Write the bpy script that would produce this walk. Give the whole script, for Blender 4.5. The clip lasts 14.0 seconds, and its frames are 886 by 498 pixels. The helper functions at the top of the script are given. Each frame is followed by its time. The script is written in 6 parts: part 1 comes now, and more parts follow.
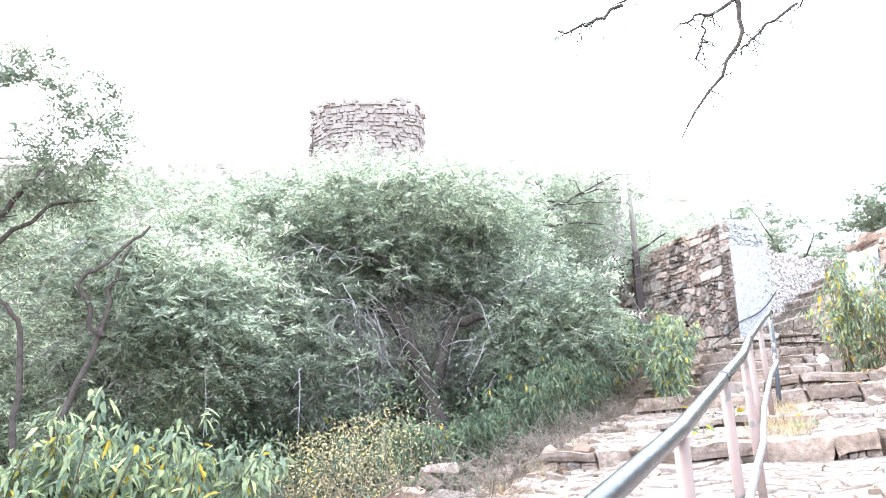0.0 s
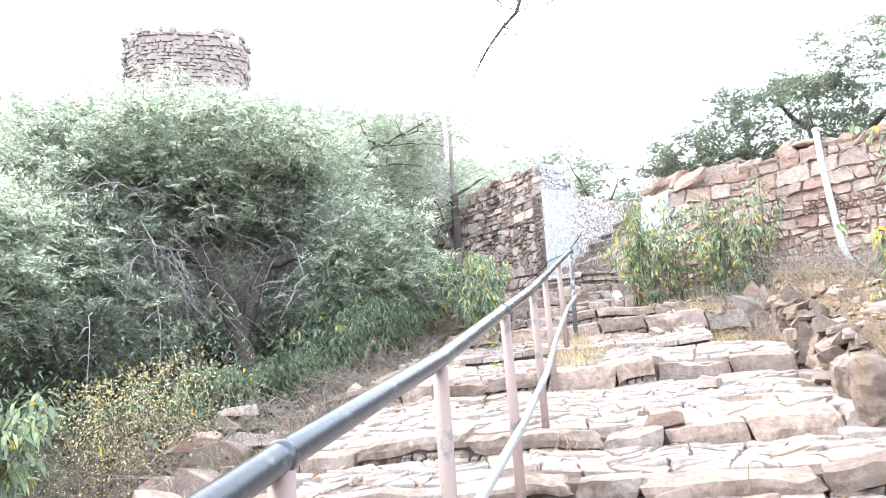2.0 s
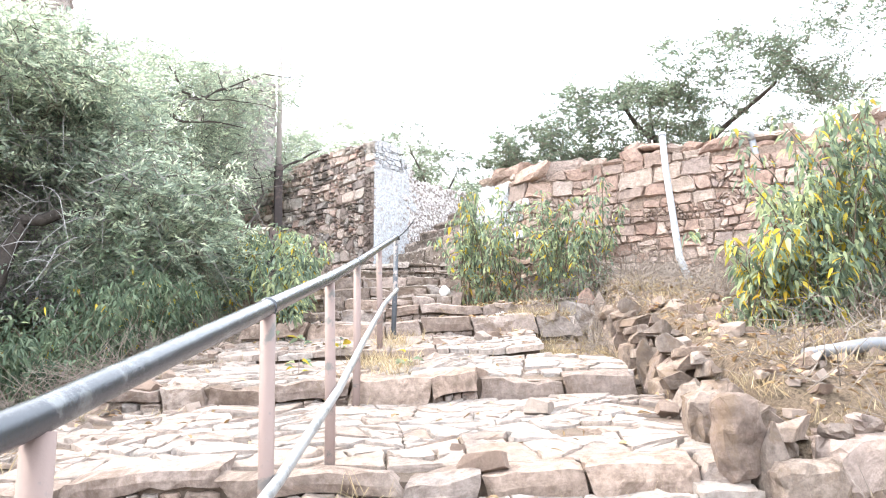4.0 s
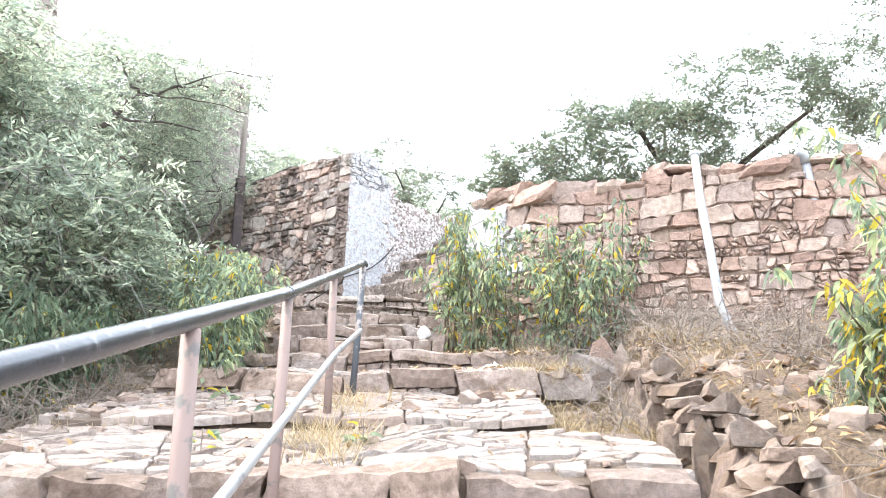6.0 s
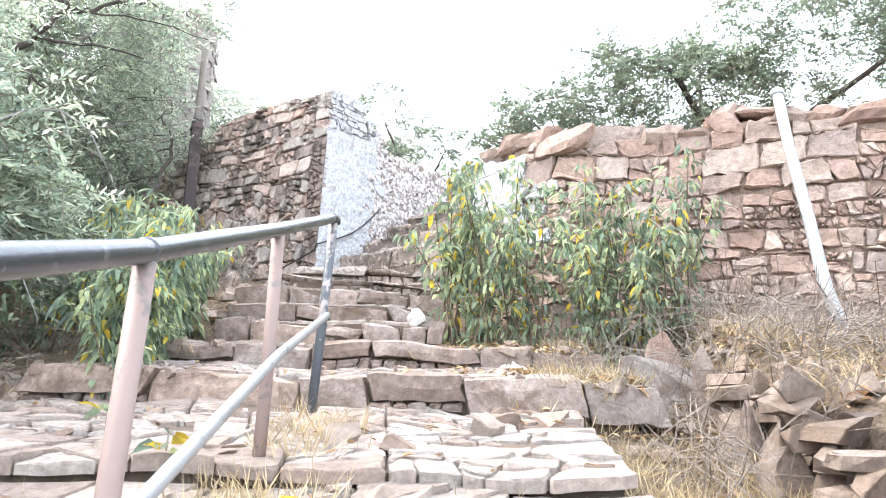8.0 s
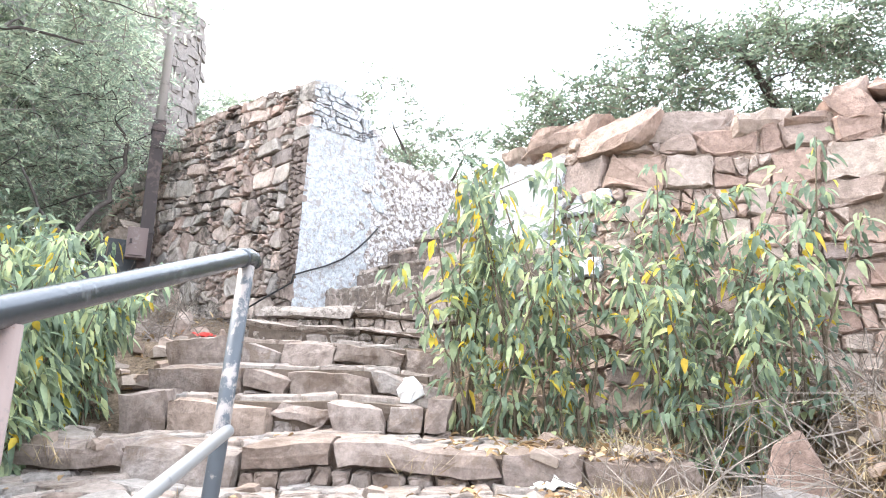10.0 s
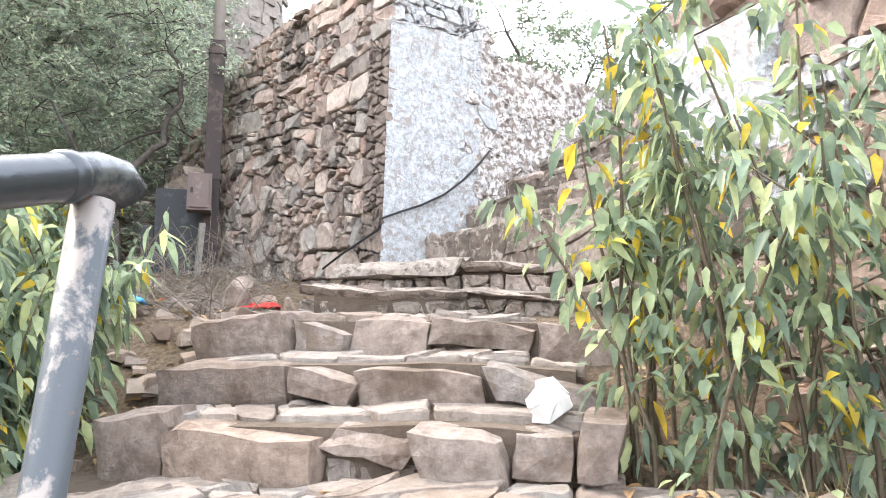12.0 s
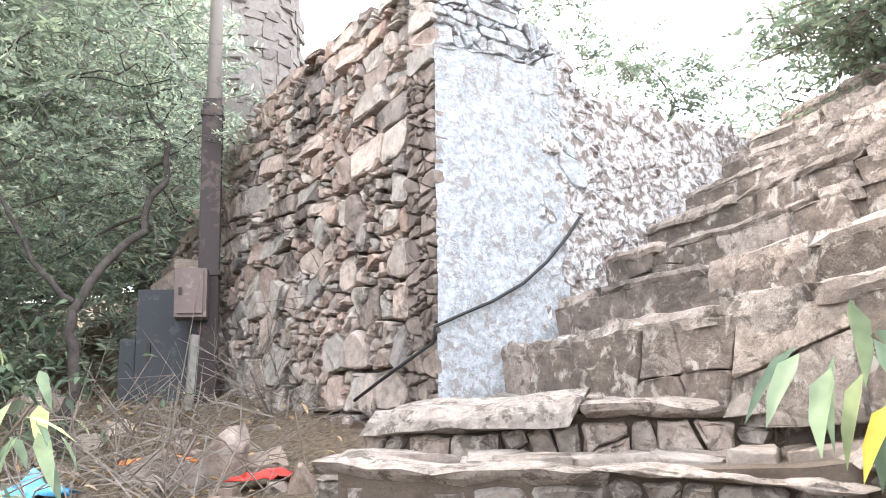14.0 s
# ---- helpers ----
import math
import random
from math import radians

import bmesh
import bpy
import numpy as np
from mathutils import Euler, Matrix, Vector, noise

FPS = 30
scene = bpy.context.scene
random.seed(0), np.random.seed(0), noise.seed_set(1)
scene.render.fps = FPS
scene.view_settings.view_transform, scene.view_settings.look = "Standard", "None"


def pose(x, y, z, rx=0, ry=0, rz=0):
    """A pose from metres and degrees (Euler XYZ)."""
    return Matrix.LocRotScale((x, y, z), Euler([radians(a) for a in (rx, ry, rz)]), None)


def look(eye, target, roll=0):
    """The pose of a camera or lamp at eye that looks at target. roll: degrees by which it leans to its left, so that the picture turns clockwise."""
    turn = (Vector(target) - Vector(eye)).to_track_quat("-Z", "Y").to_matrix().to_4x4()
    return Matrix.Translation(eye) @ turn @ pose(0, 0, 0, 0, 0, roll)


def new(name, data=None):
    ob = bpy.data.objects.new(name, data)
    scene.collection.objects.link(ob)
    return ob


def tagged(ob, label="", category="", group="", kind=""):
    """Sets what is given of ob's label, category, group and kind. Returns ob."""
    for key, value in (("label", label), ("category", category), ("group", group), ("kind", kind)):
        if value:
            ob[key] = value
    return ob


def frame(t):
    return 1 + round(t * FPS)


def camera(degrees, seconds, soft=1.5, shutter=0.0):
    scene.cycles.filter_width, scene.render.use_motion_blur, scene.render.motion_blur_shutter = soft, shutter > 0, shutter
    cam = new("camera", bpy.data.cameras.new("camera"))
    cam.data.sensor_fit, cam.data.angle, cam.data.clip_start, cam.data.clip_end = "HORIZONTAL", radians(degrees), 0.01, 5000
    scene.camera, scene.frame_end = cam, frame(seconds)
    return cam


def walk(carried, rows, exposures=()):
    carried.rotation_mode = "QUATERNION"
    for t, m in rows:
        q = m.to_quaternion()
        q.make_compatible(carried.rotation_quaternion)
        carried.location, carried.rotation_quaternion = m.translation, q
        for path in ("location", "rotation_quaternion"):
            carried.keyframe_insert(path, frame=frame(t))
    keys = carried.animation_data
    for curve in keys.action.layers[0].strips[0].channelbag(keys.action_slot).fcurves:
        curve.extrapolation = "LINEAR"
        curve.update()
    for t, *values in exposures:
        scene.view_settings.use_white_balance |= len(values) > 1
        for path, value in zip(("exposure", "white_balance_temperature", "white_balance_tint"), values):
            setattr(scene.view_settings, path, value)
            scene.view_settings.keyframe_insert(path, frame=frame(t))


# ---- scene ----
cam = camera(60.1, 14.0, soft=1.0)
PATH = [
    (0, (0.336, 0.645, 1.408), (0.317, 2.546, 2.029), -1.2),
    (0.5, (0.372, 0.649, 1.403), (0.376, 2.555, 2.01), -1.4),
    (1, (0.406, 0.67, 1.404), (0.542, 2.586, 1.962), -2.5),
    (1.5, (0.483, 0.689, 1.392), (0.738, 2.611, 1.885), -3.5),
    (2, (0.579, 0.76, 1.384), (0.988, 2.663, 1.844), -4.3),
    (2.5, (0.684, 0.991, 1.321), (1.316, 2.854, 1.681), -3.7),
    (3, (0.838, 1.237, 1.343), (1.602, 3.065, 1.622), -3.7),
    (3.2, (0.912, 1.353, 1.392), (1.698, 3.166, 1.702), -3.1),
    (5.3, (1.526, 2.727, 1.802), (2.323, 4.509, 2.241), -0.5),
    (5.5, (1.629, 2.881, 1.823), (2.428, 4.66, 2.265), -0.3),
    (6, (1.896, 3.364, 1.923), (2.727, 5.115, 2.414), 0.3),
    (6.5, (2.051, 3.862, 1.995), (2.887, 5.629, 2.421), 2.9),
    (7, (2.291, 4.321, 2.053), (3.108, 6.087, 2.515), 2.4),
    (7.5, (2.449, 4.781, 2.146), (3.235, 6.546, 2.662), 2.1),
    (8, (2.607, 5.08, 2.257), (3.473, 6.831, 2.687), 1.7),
    (8.5, (2.864, 5.418, 2.358), (3.714, 7.153, 2.873), 1.9),
    (8.7, (2.93, 5.558, 2.365), (3.771, 7.29, 2.909), 2.0),
    (9.4, (3.22, 6.1, 2.62), (4.035, 7.856, 3.116), 1.8),
    (10.0, (3.48, 6.57, 2.8), (4.273, 8.347, 3.256), 1.7),
    (10.8, (3.814, 7.193, 2.887), (4.578, 8.998, 3.288), 1.5),
    (11, (3.882, 7.301, 3.007), (4.592, 9.128, 3.404), 1.2),
    (11.5, (3.962, 7.635, 3.027), (4.464, 9.539, 3.375), 0.3),
    (12, (4.084, 8.09, 3.101), (4.578, 10.005, 3.398), -0.1),
    (12.5, (4.207, 8.559, 3.345), (4.586, 10.464, 3.819), -1.6),
    (13, (4.164, 8.894, 3.502), (4.411, 10.785, 4.104), -1.5),
    (13.5, (4.151, 9.154, 3.582), (4.392, 11.063, 4.126), -1.3),
    (14, (4.257, 9.526, 3.529), (4.658, 11.427, 4.004), -2.8),
]
walk(cam, [(t, look(eye, target, roll)) for t, eye, target, roll in PATH], exposures=[(0, 1.26, 6250, 10), (1.5, 1.2, 6250, 10), (3, 1.06, 6700, 10), (7, 1.06, 6550, 10), (8.5, 1.1, 6450, 10), (11, 1.2, 6600, 10), (12, 1.1, 6800, 10), (13, 1.24, 6550, 10), (14, 1.26, 6700, 10)])

# ---- world, sun ----
SUN_AZ, SUN_EL = radians(-46), radians(52)      # azimuth from +y towards +x
world = bpy.data.worlds.new("hazy_sky")
world.use_nodes = True
scene.world = world
wn, wl = world.node_tree.nodes, world.node_tree.links
sky = wn.new("ShaderNodeTexSky")
sky.sky_type, sky.sun_disc = "NISHITA", False
sky.sun_elevation, sky.sun_rotation = SUN_EL, SUN_AZ
sky.air_density, sky.dust_density, sky.ozone_density = 1.2, 6.0, 0.6
haze = wn.new("ShaderNodeMixRGB")
haze.inputs[0].default_value = 0.55
haze.inputs[2].default_value = (14.2, 15.2, 16.6, 1)
wl.new(sky.outputs[0], haze.inputs[1])
wl.new(haze.outputs[0], wn["Background"].inputs[0])
wn["Background"].inputs[1].default_value = 0.24
sun_data = bpy.data.lights.new("sun", "SUN")
sun_data.energy, sun_data.angle, sun_data.color = 2.1, radians(3), (1.0, 0.95, 0.88)
sun = new("sun", sun_data)
sun.matrix_world = look((0, 0, 60), Vector((0, 0, 60)) - Vector((math.sin(SUN_AZ) * math.cos(SUN_EL), math.cos(SUN_AZ) * math.cos(SUN_EL), math.sin(SUN_EL))))

# ---- materials ----
def ramp(nt, fac, stops):
    r = nt.nodes.new("ShaderNodeValToRGB")
    while len(r.color_ramp.elements) < len(stops):
        r.color_ramp.elements.new(0.5)
    for e, (p, c) in zip(r.color_ramp.elements, stops):
        e.position, e.color = p, (*c, 1)
    nt.links.new(fac, r.inputs[0])
    return r.outputs[0]


def noise_tex(nt, scale, detail=6, rough=0.6, coord="Object", distort=0.0):
    tc = nt.nodes.new("ShaderNodeTexCoord") if coord == "Object" else nt.nodes.new("ShaderNodeNewGeometry")
    n = nt.nodes.new("ShaderNodeTexNoise")
    n.inputs["Scale"].default_value, n.inputs["Detail"].default_value = scale, detail
    n.inputs["Roughness"].default_value, n.inputs["Distortion"].default_value = rough, distort
    nt.links.new(tc.outputs["Object" if coord == "Object" else "Position"], n.inputs["Vector"])
    return n.outputs["Fac"]


def mix(nt, fac, a, b, mode="MIX"):
    m = nt.nodes.new("ShaderNodeMixRGB")
    m.blend_type = mode
    for i, v in ((0, fac), (1, a), (2, b)):
        if isinstance(v, (int, float)):
            m.inputs[i].default_value = v
        elif isinstance(v, tuple):
            m.inputs[i].default_value = (*v, 1)
        else:
            nt.links.new(v, m.inputs[i])
    return m.outputs[0]


def base_mat(name, rough=0.9, metal=0.0):
    m = bpy.data.materials.new(name)
    m.use_nodes = True
    b = m.node_tree.nodes["Principled BSDF"]
    b.inputs["Roughness"].default_value, b.inputs["Metallic"].default_value = rough, metal
    b.inputs["Specular IOR Level"].default_value = 0.25
    return m, m.node_tree, b


def bump(nt, b, height, strength, dist=0.02):
    n = nt.nodes.new("ShaderNodeBump")
    n.inputs["Strength"].default_value, n.inputs["Distance"].default_value = strength, dist
    nt.links.new(height, n.inputs["Height"])
    nt.links.new(n.outputs[0], b.inputs["Normal"])


def stone_mat(name, stops, stain=(0.09, 0.075, 0.065), stain_at=(0.58, 0.75), fine=(0.75, 1.15), per="object", pale=None, grain=22, blotch=None):
    """Stone whose tone varies from piece to piece, with grain and dark stains."""
    m, nt, b = base_mat(name, 0.92)
    if per == "object":
        rnd = nt.nodes.new("ShaderNodeObjectInfo").outputs["Random"]
    else:
        rnd = nt.nodes.new("ShaderNodeNewGeometry").outputs["Random Per Island"]
    col = ramp(nt, rnd, stops)
    g = noise_tex(nt, grain, 8, 0.7, "World")
    col = mix(nt, 1.0, col, ramp(nt, g, [(0.3, (fine[0],) * 3), (0.7, (fine[1],) * 3)]), "MULTIPLY")
    if pale:
        col = mix(nt, ramp(nt, noise_tex(nt, pale[3] if len(pale) > 3 else 7, 5, 0.65, "World", 0.6), [(pale[1], (0, 0, 0)), (pale[2], (1, 1, 1))]), col, pale[0])
    big = noise_tex(nt, 3.1, 7, 0.72, "World", 0.4)
    col = mix(nt, ramp(nt, big, [(stain_at[0], (0, 0, 0)), (stain_at[1], (0.8, 0.8, 0.8))]), col, stain)
    if blotch:
        col = mix(nt, ramp(nt, noise_tex(nt, blotch[3], 8, 0.75, "World", 0.5), [(blotch[1], (0, 0, 0)), (blotch[2], (0.85, 0.85, 0.85))]), col, blotch[0])
    nt.links.new(col, b.inputs["Base Color"])
    rough_h = mix(nt, 0.45, noise_tex(nt, 9, 6, 0.7, "World", 0.3), noise_tex(nt, 42, 9, 0.78, "World"))
    bump(nt, b, rough_h, 1.0, 0.035)
    return m


WALL_STONE = stone_mat("rubble_sandstone", [(0.0, (0.271, 0.220, 0.198)), (0.25, (0.520, 0.407, 0.356)), (0.45, (0.407, 0.367, 0.339)), (0.65, (0.565, 0.486, 0.435)), (0.85, (0.475, 0.339, 0.288)), (1.0, (0.294, 0.266, 0.254))], stain_at=(0.55, 0.72), fine=(0.6, 1.25), blotch=((0.085, 0.074, 0.067), 0.525, 0.6, 1.9))
RED_STONE = stone_mat("red_sandstone", [(0.0, (0.276, 0.189, 0.156)), (0.25, (0.423, 0.304, 0.253)), (0.5, (0.340, 0.258, 0.221)), (0.75, (0.478, 0.386, 0.331)), (1.0, (0.313, 0.248, 0.225))], stain=(0.15, 0.115, 0.095), stain_at=(0.55, 0.74), fine=(0.6, 1.25), blotch=((0.2, 0.155, 0.13), 0.55, 0.66, 1.3))
FLAG = stone_mat("worn_flagstone", [(0.0, (0.288, 0.233, 0.205)), (0.3, (0.391, 0.335, 0.302)), (0.6, (0.344, 0.312, 0.293)), (0.85, (0.428, 0.358, 0.316)), (1.0, (0.316, 0.246, 0.209))], stain=(0.2, 0.145, 0.105), stain_at=(0.53, 0.72), fine=(0.62, 1.22))
KERB = stone_mat("kerb_stone", [(0.0, (0.25, 0.2, 0.175)), (0.3, (0.40, 0.325, 0.29)), (0.6, (0.31, 0.28, 0.265)), (0.85, (0.42, 0.32, 0.265)), (1.0, (0.28, 0.22, 0.19))], stain=(0.12, 0.085, 0.065), stain_at=(0.47, 0.64), fine=(0.55, 1.2), blotch=((0.2, 0.15, 0.12), 0.53, 0.62, 5))
STEEP = stone_mat("lichened_step_stone", [(0.0, (0.30, 0.245, 0.215)), (0.5, (0.40, 0.345, 0.31)), (1.0, (0.46, 0.37, 0.32))], stain=(0.16, 0.135, 0.115), stain_at=(0.5, 0.66), pale=((0.54, 0.49, 0.45), 0.58, 0.7), fine=(0.5, 1.25), blotch=((0.12, 0.1, 0.085), 0.52, 0.58, 11))
RISER = stone_mat("dark_speckled_riser", [(0.0, (0.17, 0.137, 0.117)), (1.0, (0.23, 0.185, 0.16))], stain=(0.09, 0.075, 0.065), stain_at=(0.5, 0.62), pale=((0.44, 0.39, 0.35), 0.54, 0.62, 14), fine=(0.5, 1.3))
EARTH = stone_mat("red_earth_packing", [(0.0, (0.33, 0.25, 0.205)), (1.0, (0.36, 0.275, 0.225))], stain=(0.15, 0.11, 0.09), stain_at=(0.48, 0.66), fine=(0.45, 1.3), per="island")
BANK = stone_mat("dusty_bank_stone", [(0.0, (0.225, 0.171, 0.144)), (0.3, (0.342, 0.270, 0.230)), (0.6, (0.270, 0.225, 0.198)), (0.85, (0.405, 0.333, 0.288)), (1.0, (0.297, 0.225, 0.180))], stain=(0.12, 0.09, 0.07), stain_at=(0.5, 0.66), fine=(0.55, 1.25), blotch=((0.21, 0.155, 0.115), 0.5, 0.6, 4))
# whitewash with the blue cast of its shaded face put into the base colour
WHITE = stone_mat("whitewashed_stone", [(0.0, (0.56, 0.59, 0.63)), (1.0, (0.64, 0.66, 0.69))], stain=(0.36, 0.35, 0.35), stain_at=(0.6, 0.72), fine=(0.42, 1.12), grain=34, blotch=((0.3, 0.265, 0.25), 0.53, 0.57, 19))
HALFWHITE = stone_mat("peeling_whitewashed_stone", [(0.0, (0.243, 0.194, 0.171)), (0.5, (0.324, 0.270, 0.243)), (1.0, (0.216, 0.180, 0.162))], pale=((0.7, 0.69, 0.7), 0.43, 0.58, 24), stain=(0.17, 0.14, 0.125), stain_at=(0.57, 0.7), fine=(0.5, 1.2))
MORTAR = stone_mat("dark_earth_mortar", [(0.0, (0.13, 0.105, 0.09)), (1.0, (0.17, 0.135, 0.12))], stain=(0.06, 0.05, 0.042), stain_at=(0.5, 0.7), per="island")
LIME = stone_mat("whitewashed_mortar", [(0.0, (0.76, 0.76, 0.77)), (1.0, (0.8, 0.8, 0.8))], stain=(0.4, 0.37, 0.36), stain_at=(0.6, 0.75), per="island")
DARKRUBBLE = stone_mat("dark_mortared_rubble", [(0.0, (0.19, 0.15, 0.135)), (0.5, (0.27, 0.22, 0.195)), (1.0, (0.34, 0.27, 0.24))], stain=(0.1, 0.08, 0.07), stain_at=(0.5, 0.68), fine=(0.6, 1.25))
BED = stone_mat("sandy_bed", [(0.0, (0.14, 0.108, 0.088)), (1.0, (0.19, 0.148, 0.12))], stain=(0.1, 0.072, 0.052), stain_at=(0.48, 0.66), per="island")
RUBBLE = stone_mat("loose_rubble", [(0.0, (0.25, 0.185, 0.15)), (0.4, (0.37, 0.29, 0.245)), (0.7, (0.31, 0.26, 0.23)), (1.0, (0.43, 0.35, 0.3))], per="island", stain_at=(0.64, 0.8))
FAR_STONE = stone_mat("far_fort_masonry", [(0.0, (0.25, 0.22, 0.21)), (0.5, (0.33, 0.295, 0.28)), (1.0, (0.29, 0.255, 0.24))], per="island", stain=(0.18, 0.16, 0.15), stain_at=(0.55, 0.7))


def soil_mat():
    m, nt, b = base_mat("dry_soil", 0.97)
    a = noise_tex(nt, 1.1, 8, 0.7, "World")
    col = ramp(nt, a, [(0.3, (0.15, 0.115, 0.087)), (0.5, (0.24, 0.19, 0.148)), (0.7, (0.18, 0.148, 0.108))])
    col = mix(nt, 1.0, col, ramp(nt, noise_tex(nt, 40, 6, 0.75, "World"), [(0.33, (0.35, 0.33, 0.31)), (0.66, (1.35, 1.28, 1.2))]), "MULTIPLY")
    nt.links.new(col, b.inputs["Base Color"])
    bump(nt, b, noise_tex(nt, 28, 8, 0.8, "World"), 1.0, 0.04)
    return m


def leaf_mat(name, stops, translucent=0.35, rough=0.6):
    m, nt, b = base_mat(name, rough)
    rnd = nt.nodes.new("ShaderNodeNewGeometry").outputs["Random Per Island"]
    col = ramp(nt, rnd, stops)
    col = mix(nt, 1.0, col, ramp(nt, noise_tex(nt, 1.3, 3, 0.5, "World"), [(0.3, (0.75, 0.78, 0.75)), (0.7, (1.2, 1.18, 1.1))]), "MULTIPLY")
    col = mix(nt, 1.0, col, ramp(nt, noise_tex(nt, 5.5, 4, 0.7, "World"), [(0.36, (0.65, 0.67, 0.7)), (0.64, (1.45, 1.45, 1.4))]), "MULTIPLY")
    nt.links.new(col, b.inputs["Base Color"])
    tr = nt.nodes.new("ShaderNodeBsdfTranslucent")
    nt.links.new(col, tr.inputs[0])
    mx = nt.nodes.new("ShaderNodeMixShader")
    mx.inputs[0].default_value = translucent
    nt.links.new(b.outputs[0], mx.inputs[1])
    nt.links.new(tr.outputs[0], mx.inputs[2])
    nt.links.new(mx.outputs[0], nt.nodes["Material Output"].inputs[0])
    return m


SOIL = soil_mat()
MESQUITE = leaf_mat("mesquite_leaf", [(0.0, (0.2, 0.25, 0.215)), (0.4, (0.32, 0.375, 0.315)), (0.75, (0.44, 0.49, 0.4)), (1.0, (0.58, 0.61, 0.51))], 0.72)
DARKLEAF = leaf_mat("dark_tree_leaf", [(0.0, (0.12, 0.16, 0.13)), (0.5, (0.18, 0.225, 0.175)), (1.0, (0.26, 0.31, 0.23))], 0.45)
BROAD = leaf_mat("drooping_green_leaf", [(0.0, (0.13, 0.175, 0.145)), (0.4, (0.2, 0.26, 0.195)), (0.75, (0.3, 0.36, 0.24)), (1.0, (0.46, 0.5, 0.29))], 0.5, 0.4)
YELLOW = leaf_mat("yellowed_leaf", [(0.0, (0.5, 0.34, 0.05)), (0.6, (0.55, 0.42, 0.07)), (1.0, (0.42, 0.4, 0.09))], 0.4)
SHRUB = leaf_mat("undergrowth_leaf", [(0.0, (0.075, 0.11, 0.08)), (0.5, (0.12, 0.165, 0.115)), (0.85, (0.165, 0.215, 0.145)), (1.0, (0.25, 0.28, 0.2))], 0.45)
STRAW = leaf_mat("dry_grass", [(0.0, (0.27, 0.2, 0.13)), (0.5, (0.37, 0.29, 0.195)), (1.0, (0.48, 0.4, 0.29))], 0.25, 0.8)
PALESTRAW = leaf_mat("pale_withered_leaf", [(0.0, (0.36, 0.29, 0.17)), (0.5, (0.48, 0.4, 0.24)), (1.0, (0.58, 0.5, 0.33))], 0.35, 0.8)
DRYLEAF = leaf_mat("dead_leaf_litter", [(0.0, (0.22, 0.13, 0.075)), (0.5, (0.33, 0.22, 0.13)), (1.0, (0.45, 0.34, 0.22))], 0.15, 0.85)


def bark_mat(name, dark, pale):
    m, nt, b = base_mat(name, 0.95)
    col = ramp(nt, noise_tex(nt, 18, 7, 0.7, "World", 0.5), [(0.35, dark), (0.7, pale)])
    nt.links.new(col, b.inputs["Base Color"])
    bump(nt, b, noise_tex(nt, 45, 6, 0.7, "World"), 0.8, 0.015)
    return m


STEM = bark_mat("brown_stem", (0.11, 0.09, 0.065), (0.2, 0.16, 0.12))
BARK = bark_mat("dark_bark", (0.045, 0.037, 0.034), (0.11, 0.093, 0.085))
TWIG = bark_mat("pale_dry_twig", (0.17, 0.142, 0.122), (0.33, 0.285, 0.25))
GREYTWIG = bark_mat("grey_hanging_twig", (0.2, 0.188, 0.188), (0.4, 0.38, 0.375))


def metal_paint(name, a, b_col, rust=(0.2, 0.11, 0.07), rough=0.5, metal=0.3, at=(0.55, 0.62), scale=9):
    m, nt, b = base_mat(name, rough, metal)
    col = ramp(nt, noise_tex(nt, scale, 6, 0.65, "World", 0.3), [(at[0], a), (at[1], b_col)])
    col = mix(nt, ramp(nt, noise_tex(nt, 24, 7, 0.7, "World"), [(0.66, (0, 0, 0)), (0.72, (0.8, 0.8, 0.8))]), col, rust)
    nt.links.new(col, b.inputs["Base Color"])
    bump(nt, b, noise_tex(nt, 60, 5, 0.7, "World"), 0.25, 0.004)
    return m


RAIL = metal_paint("worn_galvanised_pipe", (0.07, 0.078, 0.09), (0.15, 0.16, 0.17), rough=0.24, metal=0.6)
PALERAIL = metal_paint("pale_worn_pipe", (0.28, 0.285, 0.29), (0.19, 0.195, 0.2), rough=0.45, metal=0.25)
POST = metal_paint("worn_pink_primer_on_steel", (0.25, 0.19, 0.175), (0.15, 0.14, 0.135), rough=0.6, metal=0.1)
DARKPOST = metal_paint("slate_painted_post", (0.085, 0.096, 0.112), (0.3, 0.27, 0.26), rough=0.5, metal=0.2, at=(0.54, 0.6))
STEEL = metal_paint("dull_grey_steel", (0.2, 0.21, 0.23), (0.28, 0.28, 0.29), rough=0.5, metal=0.4)
IRON = metal_paint("dark_iron", (0.055, 0.044, 0.044), (0.1, 0.075, 0.07), rough=0.65, metal=0.2)
PALEPOLE = metal_paint("pale_grey_pipe", (0.33, 0.35, 0.375), (0.24, 0.25, 0.27), rough=0.5, metal=0.3)
# grey-brown pipe, its colour lifted to imitate glare from the sky behind
UPPERPOLE = metal_paint("glare_paled_grey_brown_pipe", (0.34, 0.31, 0.3), (0.25, 0.225, 0.22), rough=0.6, metal=0.2)
CABINET = metal_paint("dark_grey_cabinet_paint", (0.055, 0.057, 0.064), (0.085, 0.088, 0.095), rough=0.6, metal=0.1)
BOXPAINT = metal_paint("brown_box_paint", (0.16, 0.12, 0.115), (0.21, 0.17, 0.16), rough=0.6, metal=0.1)


def plain_mat(name, col, rough=0.6, var=0.15):
    m, nt, b = base_mat(name, rough)
    c2 = tuple(v * (1 - var) for v in col)
    nt.links.new(ramp(nt, noise_tex(nt, 14, 6, 0.7, "World"), [(0.35, c2), (0.65, col)]), b.inputs["Base Color"])
    return m


